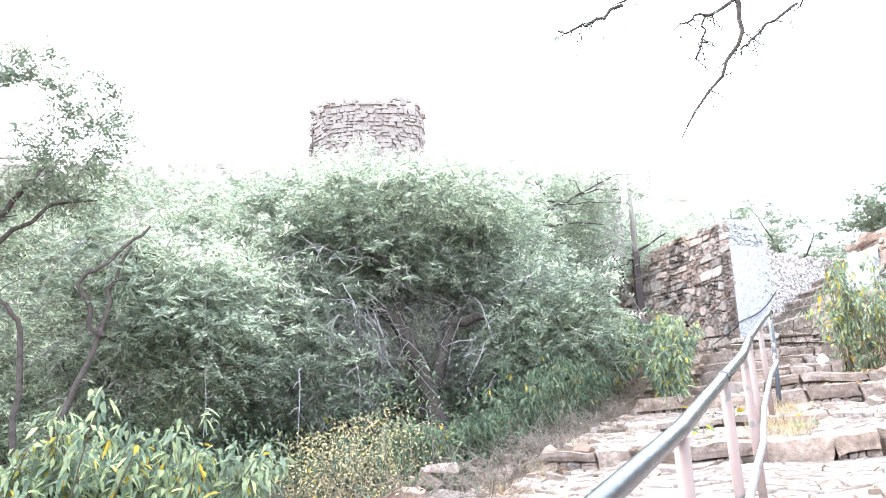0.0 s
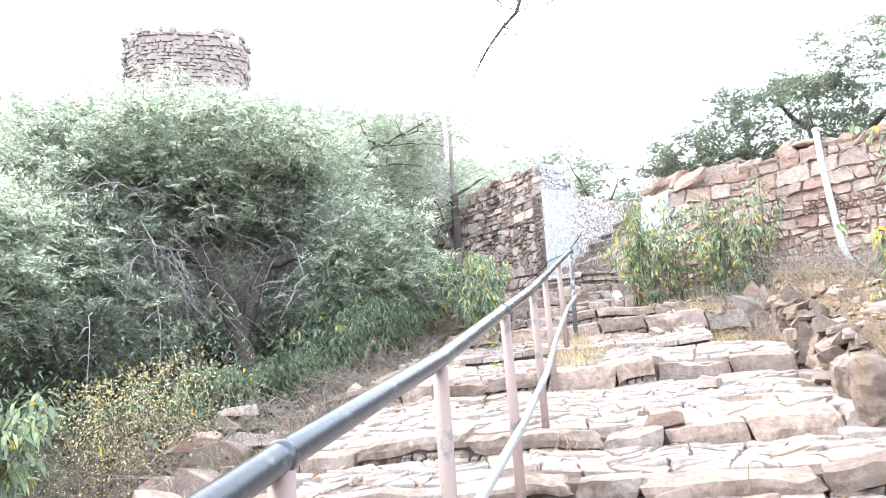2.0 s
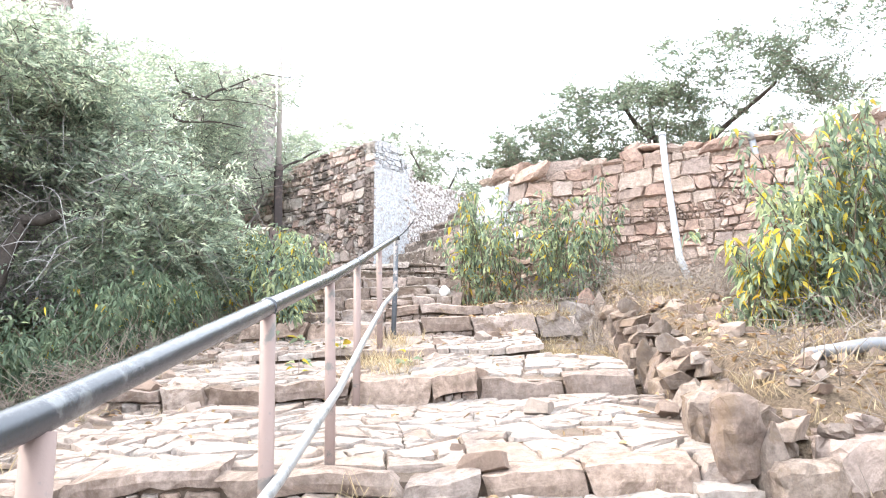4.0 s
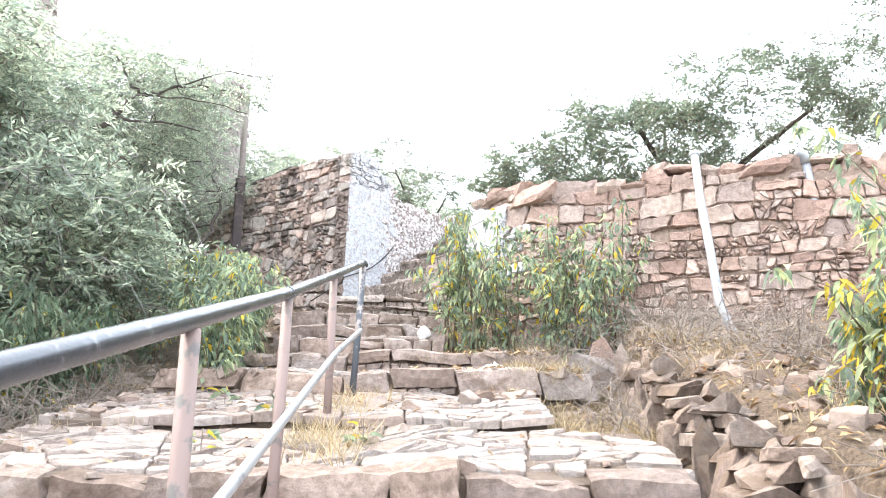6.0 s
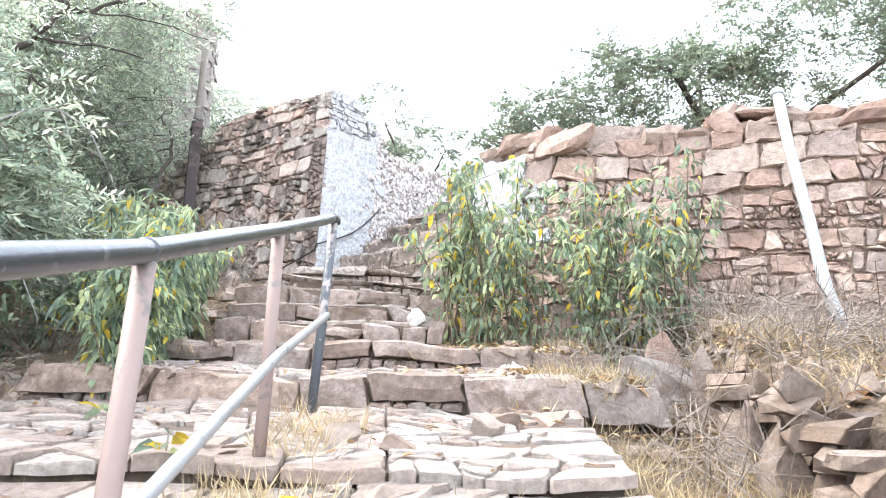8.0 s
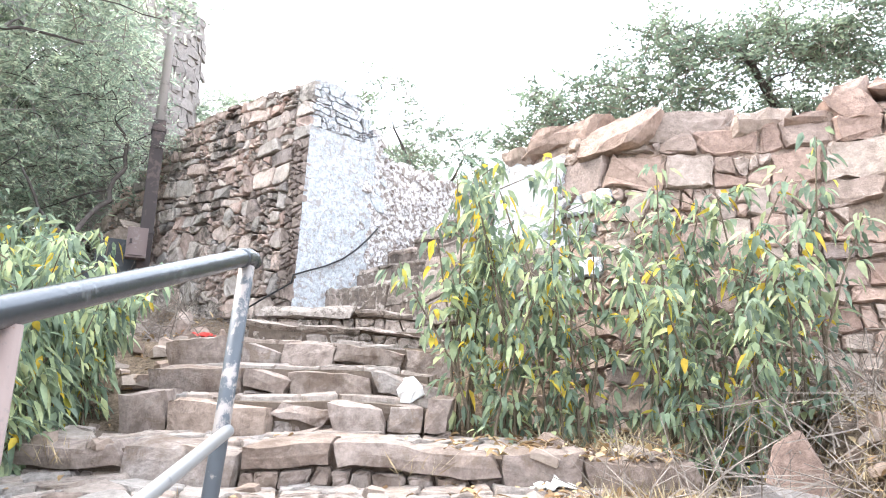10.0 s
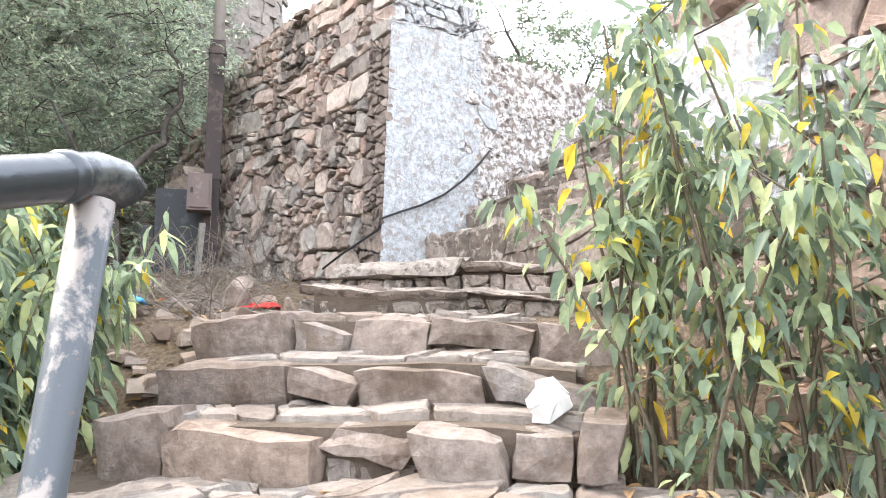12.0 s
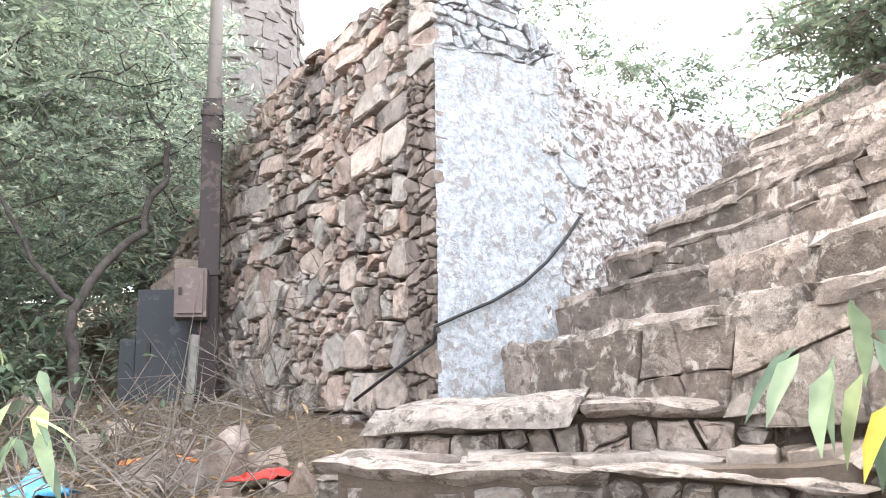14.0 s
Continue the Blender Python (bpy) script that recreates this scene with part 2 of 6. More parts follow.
CABLE = plain_mat("black_cable", (0.03, 0.03, 0.032), 0.5)
BLUE = plain_mat("blue_plastic", (0.12, 0.42, 0.75), 0.35)
REDCLOTH = plain_mat("red_cloth", (0.6, 0.06, 0.05), 0.85)
ORANGE = plain_mat("orange_cloth", (0.75, 0.25, 0.08), 0.85)
PAPER = plain_mat("white_scrap", (0.75, 0.74, 0.7), 0.7)
ENAMEL = plain_mat("white_painted_stone", (0.78, 0.78, 0.78), 0.75)
STAKE = plain_mat("weathered_stake", (0.3, 0.28, 0.26), 0.85, 0.4)

# ---- tools ----
UD, UC = Vector((0.452, 0.892, 0)), Vector((0.892, -0.452, 0))     # up the path, and across it to its right
WALL0 = Vector((4.855, 12.567, 0))
UW, UN = Vector((0.94, 0.34, 0)), Vector((0.34, -0.94, 0))         # along the white wall, and out from it
UL, ULN = Vector((-0.45, 0.893, 0)), Vector((-0.893, -0.45, 0))    # along the rubble face, and out from it
rng = np.random.default_rng(7)
rnd = random.Random(11)


def mesh(name, verts, faces, mats, index=None, smooth=False):
    me = bpy.data.meshes.new(name)
    me.from_pydata([tuple(v) for v in verts], [], [tuple(f) for f in faces])
    for m in (mats if isinstance(mats, (list, tuple)) else [mats]):
        me.materials.append(m)
    if index is not None:
        me.polygons.foreach_set("material_index", np.asarray(index, dtype=np.int32))
    if smooth:
        me.polygons.foreach_set("use_smooth", np.ones(len(me.polygons), dtype=bool))
    me.update()
    return me


def part(name, me, parent=None, label="", at=None):
    ob = new(name, me)
    if at is not None:
        ob.location = at
    if parent:
        ob.parent = parent
    return tagged(ob, label)


def thing(name, label, category, group="", kind="", at=(0, 0, 0)):
    ob = new(name)
    ob.location = at
    ob.empty_display_size = 0.1
    return tagged(ob, label, category, group, kind)


def clip_poly(poly, a, b, c):
    """The part of a convex polygon where a*x + b*y <= c."""
    out = []
    for i, p in enumerate(poly):
        q = poly[(i + 1) % len(poly)]
        dp, dq = a * p[0] + b * p[1] - c, a * q[0] + b * q[1] - c
        if dp <= 0:
            out.append(p)
        if dp * dq < 0:
            k = dp / (dp - dq)
            out.append((p[0] + (q[0] - p[0]) * k, p[1] + (q[1] - p[1]) * k))
    return out


def shatter(poly, size, tilt, aspect=1.0):
    """A convex polygon broken into angular stones by slanting cuts."""
    u = [p[0] for p in poly]
    v = [p[1] for p in poly]
    eu, ev = (max(u) - min(u)) / aspect, max(v) - min(v)
    if max(eu, ev) < size * rnd.choice((0.7, 1.0, 1.25, 1.6)) or len(poly) < 3:
        return [poly]
    k = rnd.uniform(0.34, 0.66)
    a = math.radians(rnd.uniform(-tilt, tilt)) + (0 if eu > ev else math.pi / 2)
    na, nb = math.cos(a), math.sin(a)
    pu, pv = min(u) + (max(u) - min(u)) * k, min(v) + (max(v) - min(v)) * k
    c = na * pu + nb * pv
    res = []
    for sg in (1, -1):
        half = clip_poly(poly, sg * na, sg * nb, sg * c)
        if len(half) >= 3:
            res += shatter(half, size, tilt, aspect)
    return res


def cells(pts, outline, weights, near=18):
    """Power cells of the points within a convex outline: irregular stones of uneven size."""
    pts = np.asarray(pts)
    res = []
    for i, p in enumerate(pts):
        d = ((pts - p) ** 2).sum(1)
        poly = list(outline)
        for j in np.argsort(d)[1:near + 1]:
            q = pts[j]
            poly = clip_poly(poly, 2 * (q[0] - p[0]), 2 * (q[1] - p[1]), q @ q - p @ p - weights[j] + weights[i])
            if len(poly) < 3:
                break
        if len(poly) >= 3:
            res.append(poly)
    return res


def random_rubble(u0, u1, v0, v1, size, aspect):
    """Uncoursed rubble: staggered, jittered points, wider than high."""
    pts, row, v = [], 0, v0
    while v < v1:
        h = size / math.sqrt(aspect) * rnd.uniform(0.6, 1.35)
        u = u0 - rnd.random() * size
        while u < u1:
            w = size * math.sqrt(aspect) * rnd.choice((0.28, 0.4, 0.6, 0.9, 1.3, 1.8))
            pts.append((u + w / 2, v + h / 2 + rnd.uniform(-0.3, 0.3) * h))
            u += w
        v += h
        row += 1
    wts = rng.uniform(0, size * size * 0.2, len(pts))
    return cells(pts, [(u0, v0), (u1, v0), (u1, v1), (u0, v1)], wts)


def coursed_rubble(u0, u1, v0, v1, size, aspect):
    """Rough courses of wavering height, with slanting joints and here and there two thin stones in place of one."""
    res, v, n = [], v0, 0
    ph = [rnd.uniform(0, 6) for _ in range(99)]

    def line(k, u):
        return edges[k] + 0.2 * size * math.sin(2.3 * u + ph[k % 99]) + 0.05 * size * math.sin(9.1 * u + ph[(k + 7) % 99])
    edges = [v0]
    while edges[-1] < v1:
        edges.append(edges[-1] + size / math.sqrt(aspect) * rnd.uniform(0.65, 1.35))
    for k in range(len(edges) - 1):
        u, slant = u0 - rnd.random() * size, 0.0
        while u < u1:
            w = size * math.sqrt(aspect) * rnd.choice((0.4, 0.6, 0.85, 1.1, 1.4))
            sl = rnd.uniform(-0.16, 0.16) * size
            a, b = max(u, u0), min(u + w, u1)
            if b - a > 0.03:
                lo_a, lo_b, hi_b, hi_a = line(k, a), line(k, b), line(k + 1, b), line(k + 1, a)
                quad = [(a + slant, lo_a), (b + sl, lo_b), (b - sl, hi_b), (a - slant, hi_a)]
                if w > size and rnd.random() < 0.25:
                    f = rnd.uniform(0.35, 0.65)
                    ma, mb = lo_a + (hi_a - lo_a) * f, lo_b + (hi_b - lo_b) * (f + rnd.uniform(-0.15, 0.15))
                    res += [[quad[0], quad[1], (b, mb), (a, ma)], [(a, ma), (b, mb), quad[2], quad[3]]]
                else:
                    res.append(quad)
            u, slant = u + w, sl
    return res


def piece(poly, place, depth, joint=0.012, chamfer=0.014, proud=0.0, rough=0.006, ragged=0.01):
    """One stone: a polygon in a surface, drawn in by the joint, with broken edges. place(u, v, h) gives the point h out of the surface."""
    n = len(poly)
    cx, cy = sum(p[0] for p in poly) / n, sum(p[1] for p in poly) / n
    size = min(max(p[0] for p in poly) - min(p[0] for p in poly), max(p[1] for p in poly) - min(p[1] for p in poly))
    if size < 0.025:
        return None
    ring = []
    for i, p in enumerate(poly):
        q = poly[(i + 1) % n]
        e = math.hypot(q[0] - p[0], q[1] - p[1])
        if e < 0.012:
            continue
        d = min(rnd.uniform(0.004, 0.022) / e, 0.3)
        nx, ny = (q[1] - p[1]) / e, (p[0] - q[0]) / e
        cutsn = max(0, min(5, int(e / 0.075)))
        for k in ([d] + [(q2 + rnd.uniform(0.7, 1.3)) / (cutsn + 1) for q2 in range(cutsn)] + [1 - d] if e > 0.04 else [0.5]):
            o = rnd.uniform(-1, 1) * min(0.06 * e, ragged)
            ring.append((p[0] + (q[0] - p[0]) * k + nx * o, p[1] + (q[1] - p[1]) * k + ny * o))
    if len(ring) < 3:
        return None
    j = min(joint / max(size, 0.05) * 2, 0.3)
    ring = [(cx + (x - cx) * (1 - j * rnd.uniform(0.75, 1.4)) , cy + (y - cy) * (1 - j * rnd.uniform(0.75, 1.4))) for x, y in ring]
    m = len(ring)
    ins = min(chamfer / max(size, 0.05) * 2, 0.35)
    inner = [(cx + (x - cx) * (1 - ins * rnd.uniform(0.6, 1.5)), cy + (y - cy) * (1 - ins * rnd.uniform(0.6, 1.5))) for x, y in ring]
    tx, ty = rnd.uniform(-1, 1) * rough * 3, rnd.uniform(-1, 1) * rough * 3
    vs = [place(x, y, -depth) for x, y in ring]
    vs += [place(x, y, proud - chamfer * rnd.uniform(0.7, 1.5)) for x, y in ring]
    vs += [place(x, y, proud + ((x - cx) * tx + (y - cy) * ty) / max(size, 0.08) + rnd.uniform(-1, 1) * rough) for x, y in inner]
    fs = [tuple(range(2 * m, 3 * m))]
    for i in range(m):
        k = (i + 1) % m
        fs += [(i, k, m + k, m + i), (m + i, m + k, 2 * m + k, 2 * m + i)]
    return vs, fs, place(cx, cy, 0)


def lay(name, parent, poly, place, mat, depth, **kw):
    """A stone as an object of its own under its wall, step or floor."""
    made = piece(poly, place, depth, **kw)
    if made is None:
        return None
    vs, fs, o = made
    return part(name, mesh(name, [v - o for v in vs], fs, mat), parent, at=o)


def rock(name, parent, span, place, mat, amp=0.016, cell=0.065, wear=0.016, skew=0.03):
    """A rough hewn stone: a box in a surface's own axes (across, up, out), its faces uneven and its edges worn and chipped."""
    lo, hi = span
    n = [max(2, min(9, int(round((b - a) / cell)))) for a, b in zip(lo, hi)]
    off = Vector((rnd.uniform(0, 50), rnd.uniform(0, 50), rnd.uniform(0, 50)))
    sk = [rnd.uniform(-skew, skew) for _ in range(4)]
    ids, vs, fs = {}, [], []

    def vert(*ijk):
        if ijk not in ids:
            p, ends = [], []
            for i, m, a, b in zip(ijk, n, lo, hi):
                p.append(a + (b - a) * i / m)
                ends.append(-1 if i == 0 else 1 if i == m else 0)
            fu, fv = (p[0] - lo[0]) / (hi[0] - lo[0]) - 0.5, (p[1] - lo[1]) / (hi[1] - lo[1]) - 0.5
            q = Vector(p)
            if sum(abs(e) for e in ends) > 1:
                for d in range(3):
                    q[d] -= ends[d] * wear * rnd.uniform(0.2, 1.7)
            w = Vector(p) + off
            q += noise.noise_vector(w * 4.5) * amp * 1.3 + noise.noise_vector(w * 13) * amp * 0.7
            q[0] += sk[0] * fv * 2
            q[1] += sk[1] * fu
            q[2] += (sk[2] * fu + sk[3] * fv)
            ids[ijk] = len(vs)
            vs.append(place(*q))
        return ids[ijk]
    for d in range(3):
        a, b = [(1, 2), (2, 0), (0, 1)][d]
        for side in (0, n[d]):
            for i in range(n[a]):
                for j in range(n[b]):
                    quad = []
                    for x, y in ((i, j), (i + 1, j), (i + 1, j + 1), (i, j + 1)):
                        c = [0, 0, 0]
                        c[d], c[a], c[b] = side, x, y
                        quad.append(vert(*c))
                    fs.append(quad if side else quad[::-1])
    o = sum(vs, Vector()) / len(vs)
    return part(name, mesh(name, [v - o for v in vs], fs, mat), parent, at=o)


def block(size, jitter=0.12, cuts=0.28, seed=0, planes=8):
    """A broken, angular stone about its base centre: a box split by random planes, its edges slightly worn."""
    r = random.Random(seed)
    bm = bmesh.new()
    bmesh.ops.create_cube(bm, size=1.0)
    for _ in range(planes):
        no = Vector((r.uniform(-1, 1), r.uniform(-1, 1), r.uniform(-0.25, 1))).normalized()
        reach = 0.5 * (abs(no.x) + abs(no.y) + abs(no.z))
        res = bmesh.ops.bisect_plane(bm, geom=bm.verts[:] + bm.edges[:] + bm.faces[:], plane_co=no * (reach - cuts * r.uniform(0.15, 0.75)), plane_no=no, clear_outer=True)
        bmesh.ops.holes_fill(bm, edges=[e for e in res["geom_cut"] if isinstance(e, bmesh.types.BMEdge)])
    bmesh.ops.remove_doubles(bm, verts=bm.verts[:], dist=0.03)
    for v in bm.verts:
        v.co += Vector((r.uniform(-1, 1), r.uniform(-1, 1), r.uniform(-1, 1))) * jitter * 0.12
    bmesh.ops.bevel(bm, geom=bm.edges[:], offset=0.018, segments=1, affect="EDGES", profile=0.6)
    for v in bm.verts:
        v.co = Vector((v.co.x * size[0], v.co.y * size[1], (v.co.z + 0.45) * size[2]))
    bm.verts.index_update()
    vs, fs = [v.co.copy() for v in bm.verts], [[v.index for v in f.verts] for f in bm.faces]
    bm.free()
    return vs, fs


def tube(path, radii, sides=8, cap=True):
    """Verts and faces of a bent pipe along a path."""
    vs, fs = [], []
    path = [Vector(p) for p in path]
    up = None
    for i, p in enumerate(path):
        d = (path[min(i + 1, len(path) - 1)] - path[max(i - 1, 0)]).normalized()
        if up is None:
            up = d.orthogonal().normalized()
        up = (up - d * up.dot(d)).normalized()
        side = d.cross(up)
        r = radii[i] if isinstance(radii, (list, tuple)) else radii
        for k in range(sides):
            a = 2 * math.pi * k / sides
            vs.append(p + (up * math.cos(a) + side * math.sin(a)) * r)
    for i in range(len(path) - 1):
        for k in range(sides):
            a, b = i * sides + k, i * sides + (k + 1) % sides
            fs.append((a, b, b + sides, a + sides))
    if cap:
        fs += [tuple(range(sides))[::-1], tuple(range(len(vs) - sides, len(vs)))]
    return vs, fs


def join(parts):
    vs, fs = [], []
    for v, f in parts:
        n = len(vs)
        vs += list(v)
        fs += [tuple(i + n for i in g) for g in f]
    return vs, fs


def boxes(x0, x1, y0, y1, z0, z1):
    v = [Vector((x, y, z)) for z in (z0, z1) for y in (y0, y1) for x in (x0, x1)]
    return v, [(0, 2, 3, 1), (4, 5, 7, 6), (0, 1, 5, 4), (2, 6, 7, 3), (0, 4, 6, 2), (1, 3, 7, 5)]


def sc(s, c, z=0.0):
    p = UD * s + UC * c
    return Vector((p.x, p.y, z))


# ---- the path: start, end, height at both, left and right edge of each tread ----
TREADS = [
    (-3.0, 4.88, -0.45, 0.985, -1.95, 1.35),
    (4.88, 5.66, 1.085, 1.21, -2.2, 1.35),
    (5.66, 7.32, 1.30, 1.64, -2.5, 1.38),
    (7.32, 8.52, 1.77, 2.00, -2.45, 1.25),
    (8.52, 9.83, 2.07, 2.30, -2.4, 0.72),
    (9.83, 10.74, 2.45, 2.56, -2.2, 1.1),
    (10.74, 11.30, 2.70, 2.76, -1.9, 1.0),
    (11.30, 11.66, 2.92, 2.95, -1.65, -0.08),
    (11.66, 12.05, 3.11, 3.14, -1.68, -0.1),
    (12.05, 12.45, 3.29, 3.32, -1.7, -0.1),
    (12.45, 12.80, 3.45, 3.47, -1.45, 0.1),
    (12.80, 14.60, 3.60, 3.78, -1.4, 1.0),
]
RIGHT_WALL = [(5.95, 11.10), (6.18, 10.10), (7.22, 9.25), (8.2, 8.05), (9.4, 6.9), (13.0, 4.6)]
BASE_S = [-300, -40, -10, -3, 4.88, 7.32, 9.83, 11.3, 12.4, 13.3, 16, 30, 60, 120, 600]
BASE_Z = [-9, -4, -1.7, -0.51, 0.89, 1.55, 2.24, 2.7, 3.37, 3.47, 4.2, 8.2, 15, 19, 22]


def smooth(x, a, b):
    k = np.clip((x - a) / (b - a), 0, 1)
    return k * k * (3 - 2 * k)


def behind(x, y, line):
    """How far a point lies behind a polyline that runs away to the right."""
    best = np.full(np.shape(x), 1e9)
    sign = np.zeros(np.shape(x))
    for (ax, ay), (bx, by) in zip(line, line[1:]):
        dx, dy = bx - ax, by - ay
        k = np.clip(((x - ax) * dx + (y - ay) * dy) / (dx * dx + dy * dy), 0, 1)
        d = np.hypot(x - ax - k * dx, y - ay - k * dy)
        s = np.sign(dx * (y - ay) - dy * (x - ax))
        m = d < best - 1e-9
        best, sign = np.where(m, d, best), np.where(m, s, sign)
    return best * sign


def ground_z(x, y):
    x, y = np.asarray(x, float), np.asarray(y, float)
    s, c = 0.452 * x + 0.892 * y, 0.892 * x - 0.452 * y
    z = np.interp(s, BASE_S, BASE_Z)
    near = smooth(np.hypot(x - 3, y - 6), 40, 14)
    lump = 0.05 * np.sin(2.1 * x + 0.7 * y) * np.sin(1.7 * y - 0.4 * x) + 0.03 * np.sin(5.3 * x + 1.1) * np.sin(4.7 * y)
    z = z + lump * near * smooth(np.abs(c + 0.5), 1.6, 2.6)
    z = z - 0.25 * smooth(c, -2.6, -4.5) * smooth(s, 14, 10)
    z = z + (0.38 * smooth(c, 1.5, 1.72) + 0.07 * np.clip(c - 1.7, 0, 3)) * smooth(s, 5.5, 6.5) * smooth(s, 12.4, 10.4)
    z = z + 0.1 * smooth(c, 1.5, 1.8) * smooth(s, 5, 3)
    z = z - 0.07 * smooth(np.abs(c + 0.45), 1.95, 1.75) * smooth(s, 13.4, 13.0)
    # the terrace held by the right-hand wall, and the platform behind the white wall
    b = behind(x, y, RIGHT_WALL)
    z = np.where((b > 0.2) & (x > 5.9), z + (4.5 + 0.05 * np.clip(b, 0, 6) - z) * smooth(b, 0.2, 0.42) * smooth(s, 26, 18), z)
    w, n = 0.94 * (x - 4.9) + 0.34 * (y - 12.65), 0.34 * (x - 4.9) - 0.94 * (y - 12.65)
    l = -0.893 * (x - 4.9) - 0.45 * (y - 12.65)
    plat = smooth(n, -0.15, -0.4) * smooth(l, -0.15, -0.4) * smooth(s, 24, 18)
    z = z + (5.05 - z) * plat * (z < 5.05)
    stair = (n > -0.2) & (n < 2.2) & (w > 0.2) & (w < 6)
    z = np.where(stair, np.minimum(np.maximum(z, 3.3), 3.55 + 0.68 * np.clip(w - 0.35, 0, 2.2)), z)
    return z


def axis(mid, fine, reach, step):
    a = list(np.arange(mid - fine, mid + fine, step))
    d, hi, lo = step, a[-1], a[0]
    while hi < mid + reach:
        d *= 1.22
        hi += d
        lo -= d
        a.append(hi)
        a.insert(0, lo)
    return np.array(a)


gx, gy = axis(3.0, 7.5, 900, 0.13), axis(7.5, 9.0, 900, 0.13)
GX, GY = np.meshgrid(gx, gy)
GZ = ground_z(GX, GY)
nx, ny = len(gx), len(gy)
idx = np.arange(nx * ny).reshape(ny, nx)
ground = part("ground", mesh("ground", np.stack([GX.ravel(), GY.ravel(), GZ.ravel()], 1).tolist(),
              np.stack([idx[:-1, :-1].ravel(), idx[:-1, 1:].ravel(), idx[1:, 1:].ravel(), idx[1:, :-1].ravel()], 1).tolist(), SOIL, smooth=True))
tagged(ground, "dry sandy hillside soil rising beside the steps", "ground", kind="structure")


def gz(x, y):
    return float(ground_z(x, y))


# ---- the stepped path ----
def tread_place(t):
    s0, s1, z0, z1 = t[:4]
    def place(s, c, h):
        k = (s - s0) / (s1 - s0)
        wob = 0.012 * math.sin(3.1 * c + 2 * s0) + 0.008 * math.sin(7.3 * c + s)
        return sc(s, c, z0 + (z1 - z0) * k + h + wob)
    return place


for i, t in enumerate(TREADS):
    s0, s1, z0, z1, c0, c1 = t
    place = tread_place(t)
    narrow = 7 <= i <= 10
    step = thing("stone_step", "broad worn flagstone step with rough kerb stones" if not narrow else "narrow rough stone step beside the whitewashed wall", "stone step", "steps of the path", "structure")
    # bed under the stones
    vs, fs = [], []
    ks = max(2, int((s1 - s0) / 0.25))
    kc = int((c1 - c0) / 0.25)
    for a in range(ks + 1):
        for b in range(kc + 1):
            vs.append(place(s0 + 0.07 + (s1 + 0.1 - s0 - 0.07) * a / ks, c0 + 0.04 + (c1 - c0 - 0.08) * b / kc, -0.024))
    top = len(vs)
    vs += [Vector((v.x, v.y, v.z - 0.32)) for v in vs[:top]]
    for a in range(ks):
        for b in range(kc):
            k = a * (kc + 1) + b
            fs.append((k, k + 1, k + kc + 2, k + kc + 1))
    for a in range(ks):
        k, e = a * (kc + 1), a * (kc + 1) + kc
        fs += [(k, k + kc + 1, k + kc + 1 + top, k + top), (e + kc + 1, e, e + top, e + kc + 1 + top)]
    for b in range(kc):
        fs.append((b + 1, b, b + top, b + 1 + top))
    part("bed", mesh("bed", vs, fs, BED), step, "sandy mortar bed")
    kerb_d = 0.0
    if i and i != 4:
        # kerb stones along the riser
        kerb_d = 0.2 if not narrow else 0.26
        c = c0 - 0.05
        drop = z0 - TREADS[i - 1][3]
        while c < c1:
            wd = rnd.uniform(0.3, 0.85) if not narrow else rnd.uniform(0.18, 0.6)
            if i >= 10:
                wd = rnd.uniform(0.4, 0.95)
            e = min(c + wd, c1 + 0.1)
            if c1 - e < 0.15:
                e = c1 + rnd.uniform(-0.05, 0.1)
            d = kerb_d + rnd.uniform(-0.05, 0.08)
            hi, fr = rnd.uniform(-0.01, 0.022), rnd.uniform(-0.03, 0.025)
            if narrow:
                hi, fr = rnd.uniform(-0.03, 0.03), rnd.uniform(-0.05, 0.04)
            if wd > 0.05 and e - c > 0.08:
                def face(u, v, h, c=c, e=e, fr=fr, hi=hi, d=d):
                    return place(s0 + fr - h, u, v + hi * (u - c) / max(e - c, 0.1))
                zl = -drop - 0.05
                if i >= 10:
                    # thin flaky slab overhanging small packing stones
                    slab = -rnd.uniform(0.045, 0.075)
                    for poly in shatter([(c, zl), (e, zl), (e, slab), (c, slab)], 0.12, 25, 1.3):
                        lay("packing_stone", step, poly, face, STEEP, 0.12, joint=0.004, chamfer=0.012, rough=0.014, proud=rnd.uniform(-0.05, -0.015))
                    zl = slab
                    rock("kerb_stone", step, ((c + 0.004, zl, -d - 0.12), (e - 0.004, hi, rnd.uniform(-0.01, 0.05))), face, STEEP, amp=0.016, cell=0.07, wear=0.01, skew=0.05)
                else:
                    thick = zl if rnd.random() < 0.7 else zl * rnd.uniform(0.5, 0.7)
                    if thick > zl:
                        for poly in shatter([(c, zl), (e, zl), (e, thick), (c, thick)], 0.11, 25, 1.5):
                            lay("packing_stone", step, poly, face, KERB, 0.12, joint=0.004, chamfer=0.01, rough=0.012, proud=rnd.uniform(-0.04, -0.01))
                    rock("kerb_stone", step, ((c + 0.004, thick, -d), (e - 0.004, hi, 0.0)), face, KERB, amp=0.012, cell=0.075, wear=0.01)
            c = e
    size = 0.33 if not narrow else 0.36
    f0 = s0 + kerb_d - (0.1 if narrow else 0.0)
